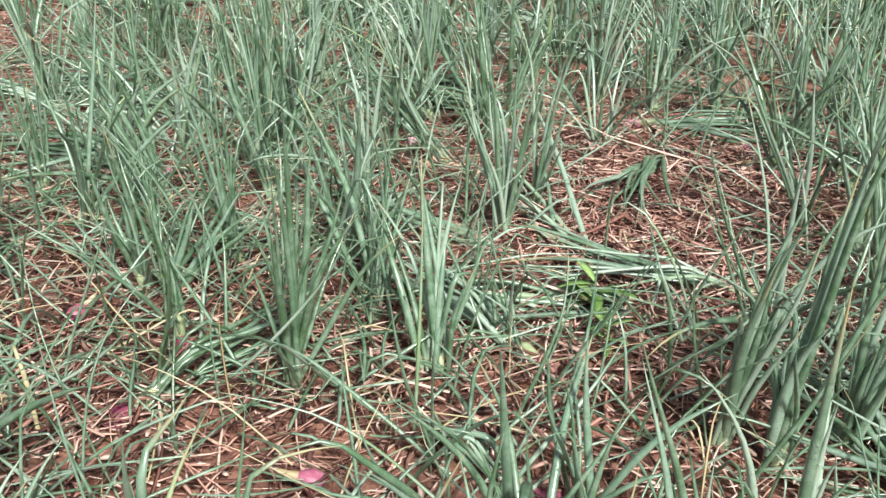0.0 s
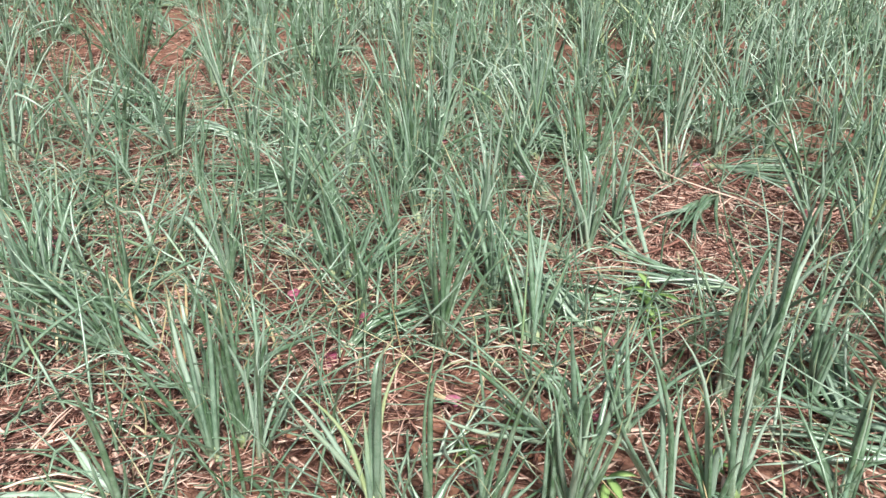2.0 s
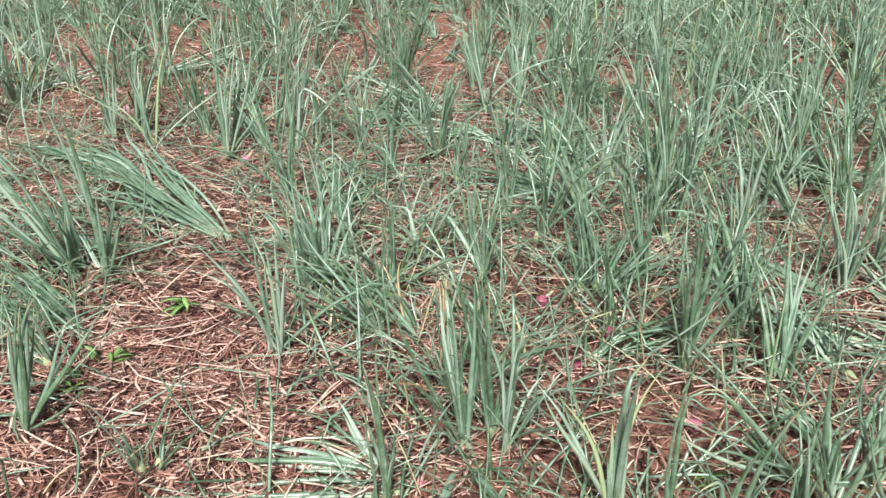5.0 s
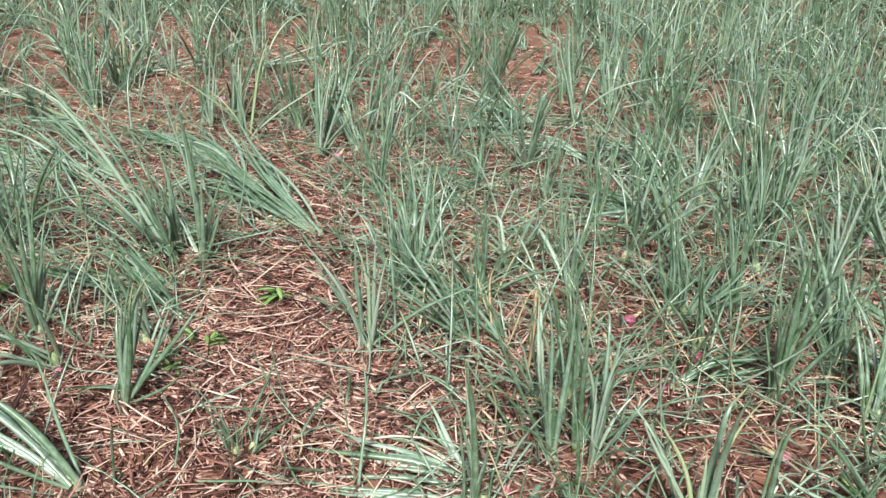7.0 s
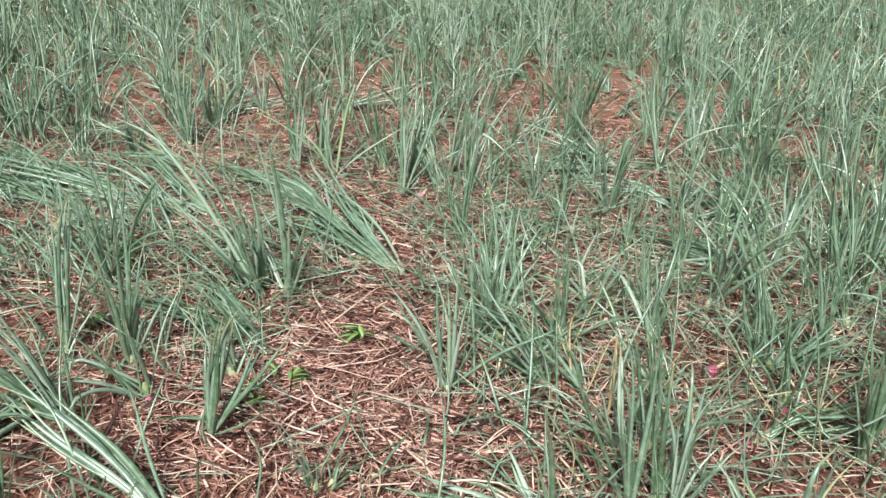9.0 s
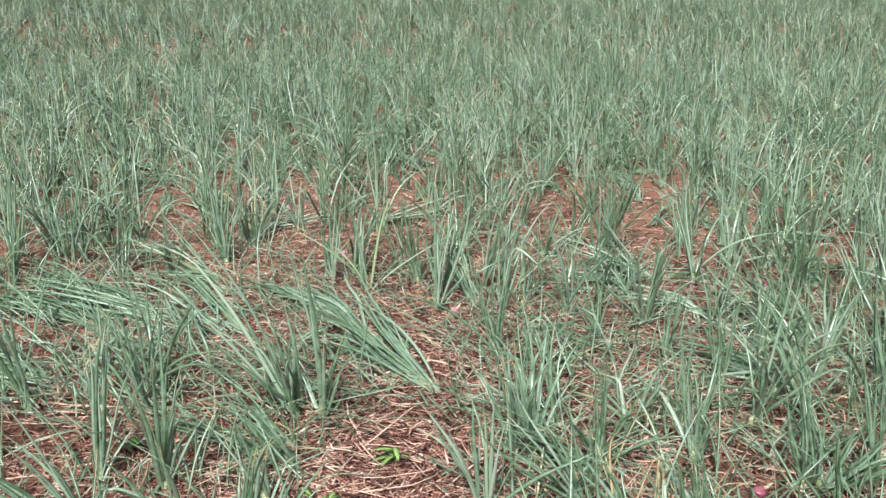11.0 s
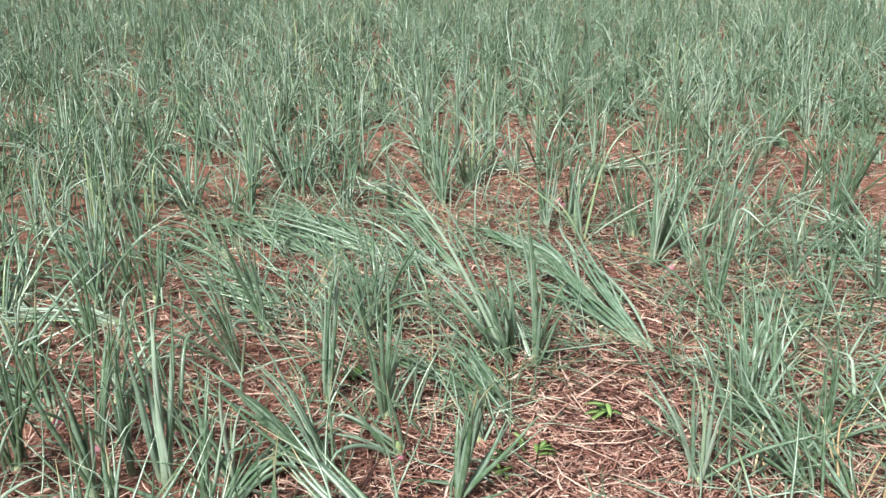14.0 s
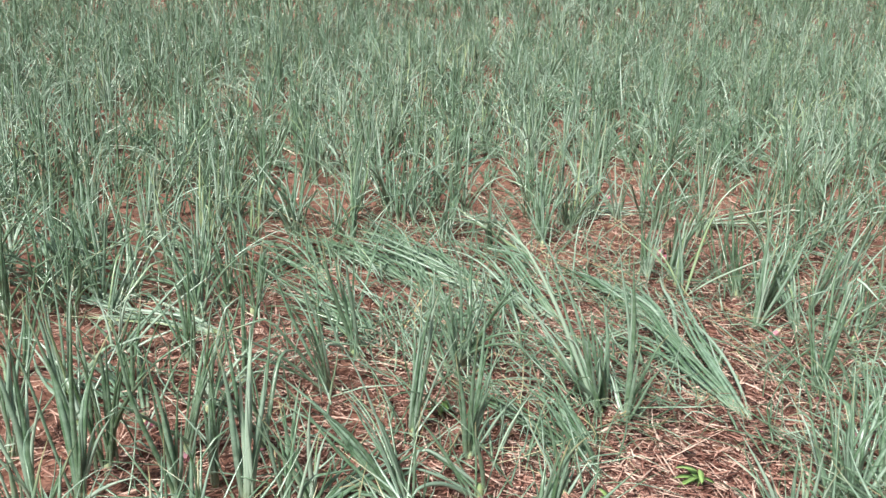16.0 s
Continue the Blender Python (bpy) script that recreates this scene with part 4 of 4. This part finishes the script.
def shoots(count):
    """Thin single leaves that bend over between the plants."""
    x, y = rng.normal(-0.8, 1.3, count), rng.normal(2.0, 0.9, count)
    keep = np.array([all(math.hypot(p - bx, q - by) > r for bx, by, r in BARE + FLAT) and all(math.hypot(p - px, q - py) > 0.4 for px, py in PATHWAY) for p, q in zip(x, y)])
    keep &= np.array([not (thinned(p, q) or math.hypot(p + 0.9, q - 1.9) < 0.5) or rng.random() < 0.45 for p, q in zip(x, y)])
    x, y = x[keep], y[keep]
    n = len(x)
    base = np.stack([x, y, ground_z(x, y) - 0.004], -1)
    return tubes(base, rng.uniform(0, 2 * math.pi, n), rng.uniform(0.1, 1.2, n), rng.normal(0.5, 0.45, n), rng.normal(0, 0.5, n), rng.uniform(0.12, 0.38, n), rng.uniform(0.0013, 0.0034, n), rng.uniform(0.4, 0.8, n), np.where(rng.random(n) < 0.35, rng.uniform(0.4, 2.0, n), 0), 10, 5, 0.75)


stuff("onion_shoots", shoots(4200), LEAF, "thin green onion leaves bending over between the plants", "leaves")


# ---- straw, clods and weeds ----
def straw_litter(count, cx, cy, rx, ry):
    x, y = cx + rng.normal(0, rx, count), cy + rng.normal(0, ry, count)
    base = np.stack([x, y, ground_z(x, y) + rng.uniform(0.004, 0.022, count)], -1)
    long = rng.gamma(1.5, 0.03, count) + 0.008
    return tubes(base, rng.uniform(0, 2 * math.pi, count), rng.normal(1.52, 0.13, count), rng.normal(0.05, 0.15, count), rng.normal(0, 0.2, count) * np.where(rng.random(count) < 0.4, 4.0, 1.0), long, rng.gamma(3.0, 0.00055, count) + 0.0004, 0.5, 0.0, 3, 3, 0.5)


stuff("straw_litter", straw_litter(33000, -0.8, 1.8, 1.2, 0.8), STRAW, "dry brown straw strewn over the red soil", "straw")
stuff("straw_litter", straw_litter(22000, -2.0, 2.9, 1.1, 1.0), STRAW, "dry brown straw between the onion rows", "straw")
stuff("straw_litter", straw_litter(6000, -2.0, 0.6, 0.6, 0.4), STRAW, "dry straw scattered under the leaning leaves", "straw")
stuff("straw_litter", straw_litter(9000, -0.95, 1.15, 0.3, 0.3), STRAW, "matted dry straw on open trodden soil", "straw")
stuff("straw_litter", straw_litter(8000, 0.62, 2.2, 0.3, 0.35), STRAW, "matted dry straw on a bare patch", "straw")


def lying_leaves(count, cx, cy, rx, ry, thick=1.0, turn=None):
    """Broken leaves strewn between the plants."""
    x, y = cx + rng.normal(0, rx, count), cy + rng.normal(0, ry, count)
    base = np.stack([x, y, ground_z(x, y) + rng.uniform(0.006, 0.06, count)], -1)
    keep = np.array([all(math.hypot(p - bx, q - by) > r * 0.8 for bx, by, r in BARE + LAID) or rng.random() < 0.05 for p, q in zip(x, y)])
    base = base[keep]
    n = len(base)
    heading = rng.uniform(0, 2 * math.pi, n) if turn is None else rng.normal(turn, 0.45, n)
    return tubes(base, heading, rng.normal(1.35, 0.22, n), rng.normal(0.3, 0.3, n), rng.normal(0, 0.7, n), rng.uniform(0.08, 0.30, n), rng.uniform(0.0012, 0.0033, n) * thick, rng.uniform(0.3, 0.8, n), np.where(rng.random(n) < 0.4, rng.uniform(0.3, 1.2, n), 0), 6, 4, 0.6, rng.uniform(0, 0.03, n))


stuff("fallen_leaves", lying_leaves(2600, -0.9, 1.9, 1.3, 0.8), LEAF, "tangle of broken green onion leaves on the straw", "leaves")
stuff("fallen_leaves", lying_leaves(850, -2.1, 1.5, 0.5, 0.32, 1.15, 3.0), LEAF, "flattened green leaves lying one way over the soil", "leaves")
stuff("fallen_leaves", lying_leaves(800, -0.9, 2.0, 1.3, 0.9, 0.55), WITHERED, "thin withered yellow leaves among the onions", "leaves")


def clods(count):
    verts, faces = [], []
    bm = bmesh.new()
    bmesh.ops.create_icosphere(bm, subdivisions=1, radius=1.0)
    ball = np.array([v.co[:] for v in bm.verts])
    tri = np.array([[v.index for v in f.verts] for f in bm.faces])
    bm.free()
    for k in range(count):
        x, y = rng.normal(-0.9, 1.1), rng.normal(1.8, 0.8)
        size = min(rng.gamma(1.6, 0.0045) + 0.002, 0.024)
        lump = ball * rng.uniform(0.5, 1.35, (len(ball), 1)) * size * np.array([rng.uniform(0.8, 1.4), 0.9, rng.uniform(0.45, 0.75)])
        verts.append(lump + (x, y, float(ground_z(x, y)) + size * 0.2))
        faces.append(tri + k * len(ball))
    return np.concatenate(verts), np.concatenate(faces)


def scraps(count):
    """Flat brown scraps of dead leaf and root fibres on the soil."""
    x, y = rng.normal(-0.85, 1.1, count), rng.normal(1.7, 0.75, count)
    base = np.stack([x, y, ground_z(x, y) + rng.uniform(0.003, 0.02, count)], -1)
    thin = rng.random(count) < 0.6
    return tubes(base, rng.uniform(0, 2 * math.pi, count), rng.normal(1.5, 0.2, count), rng.normal(0.1, 0.3, count), np.where(thin, rng.normal(0, 1.6, count), rng.normal(0, 0.4, count)), np.where(thin, rng.uniform(0.03, 0.11, count), rng.uniform(0.02, 0.06, count)),
                 np.where(thin, rng.uniform(0.0004, 0.0008, count), rng.uniform(0.002, 0.0048, count)), 0.5, 0.0, 4, 4, 0.3)


stuff("leaf_scraps", scraps(7000), SCRAP, "dark brown scraps of dead leaf and fine roots", "litter")
stuff("soil_clods", clods(2600), CLOD, "loose crumbs and clods of red earth", "soil")


# ---- trees at the field's edge ----
def far_trees():
    """A dark wood beyond the field: trunks and ragged crowns of leaf clumps."""
    verts, faces = [], []
    n = 0
    for k in range(16):
        q = radians(-15 + k * 3.2)
        r = rng.uniform(52, 62)
        cx, cy, h = r * math.sin(q), r * math.cos(q), rng.uniform(6, 10)
        z0 = float(ground_z(cx, cy))
        m = 420
        d = rng.normal(0, 1, (m, 3))
        d /= np.linalg.norm(d, axis=1)[:, None]
        p = np.array([cx, cy, h * 0.5]) + d * np.array([h * 0.36, h * 0.36, h * 0.5]) * rng.uniform(0.5, 1.1, (m, 1))
        p[:, 2] = np.maximum(p[:, 2], 0.2) + z0 - 0.5
        a, b = rng.normal(0, 0.5, (m, 3)), rng.normal(0, 0.5, (m, 3))
        verts.append(np.stack([p - a, p + b, p + a, p - b], 1).reshape(-1, 3))
        faces.append(n + np.arange(m * 4).reshape(-1, 4))
        n += m * 4
    return np.concatenate(verts), np.concatenate(faces)


stuff("far_woods", far_trees(), WOOD, "dark green trees along the far edge of the field", "trees")
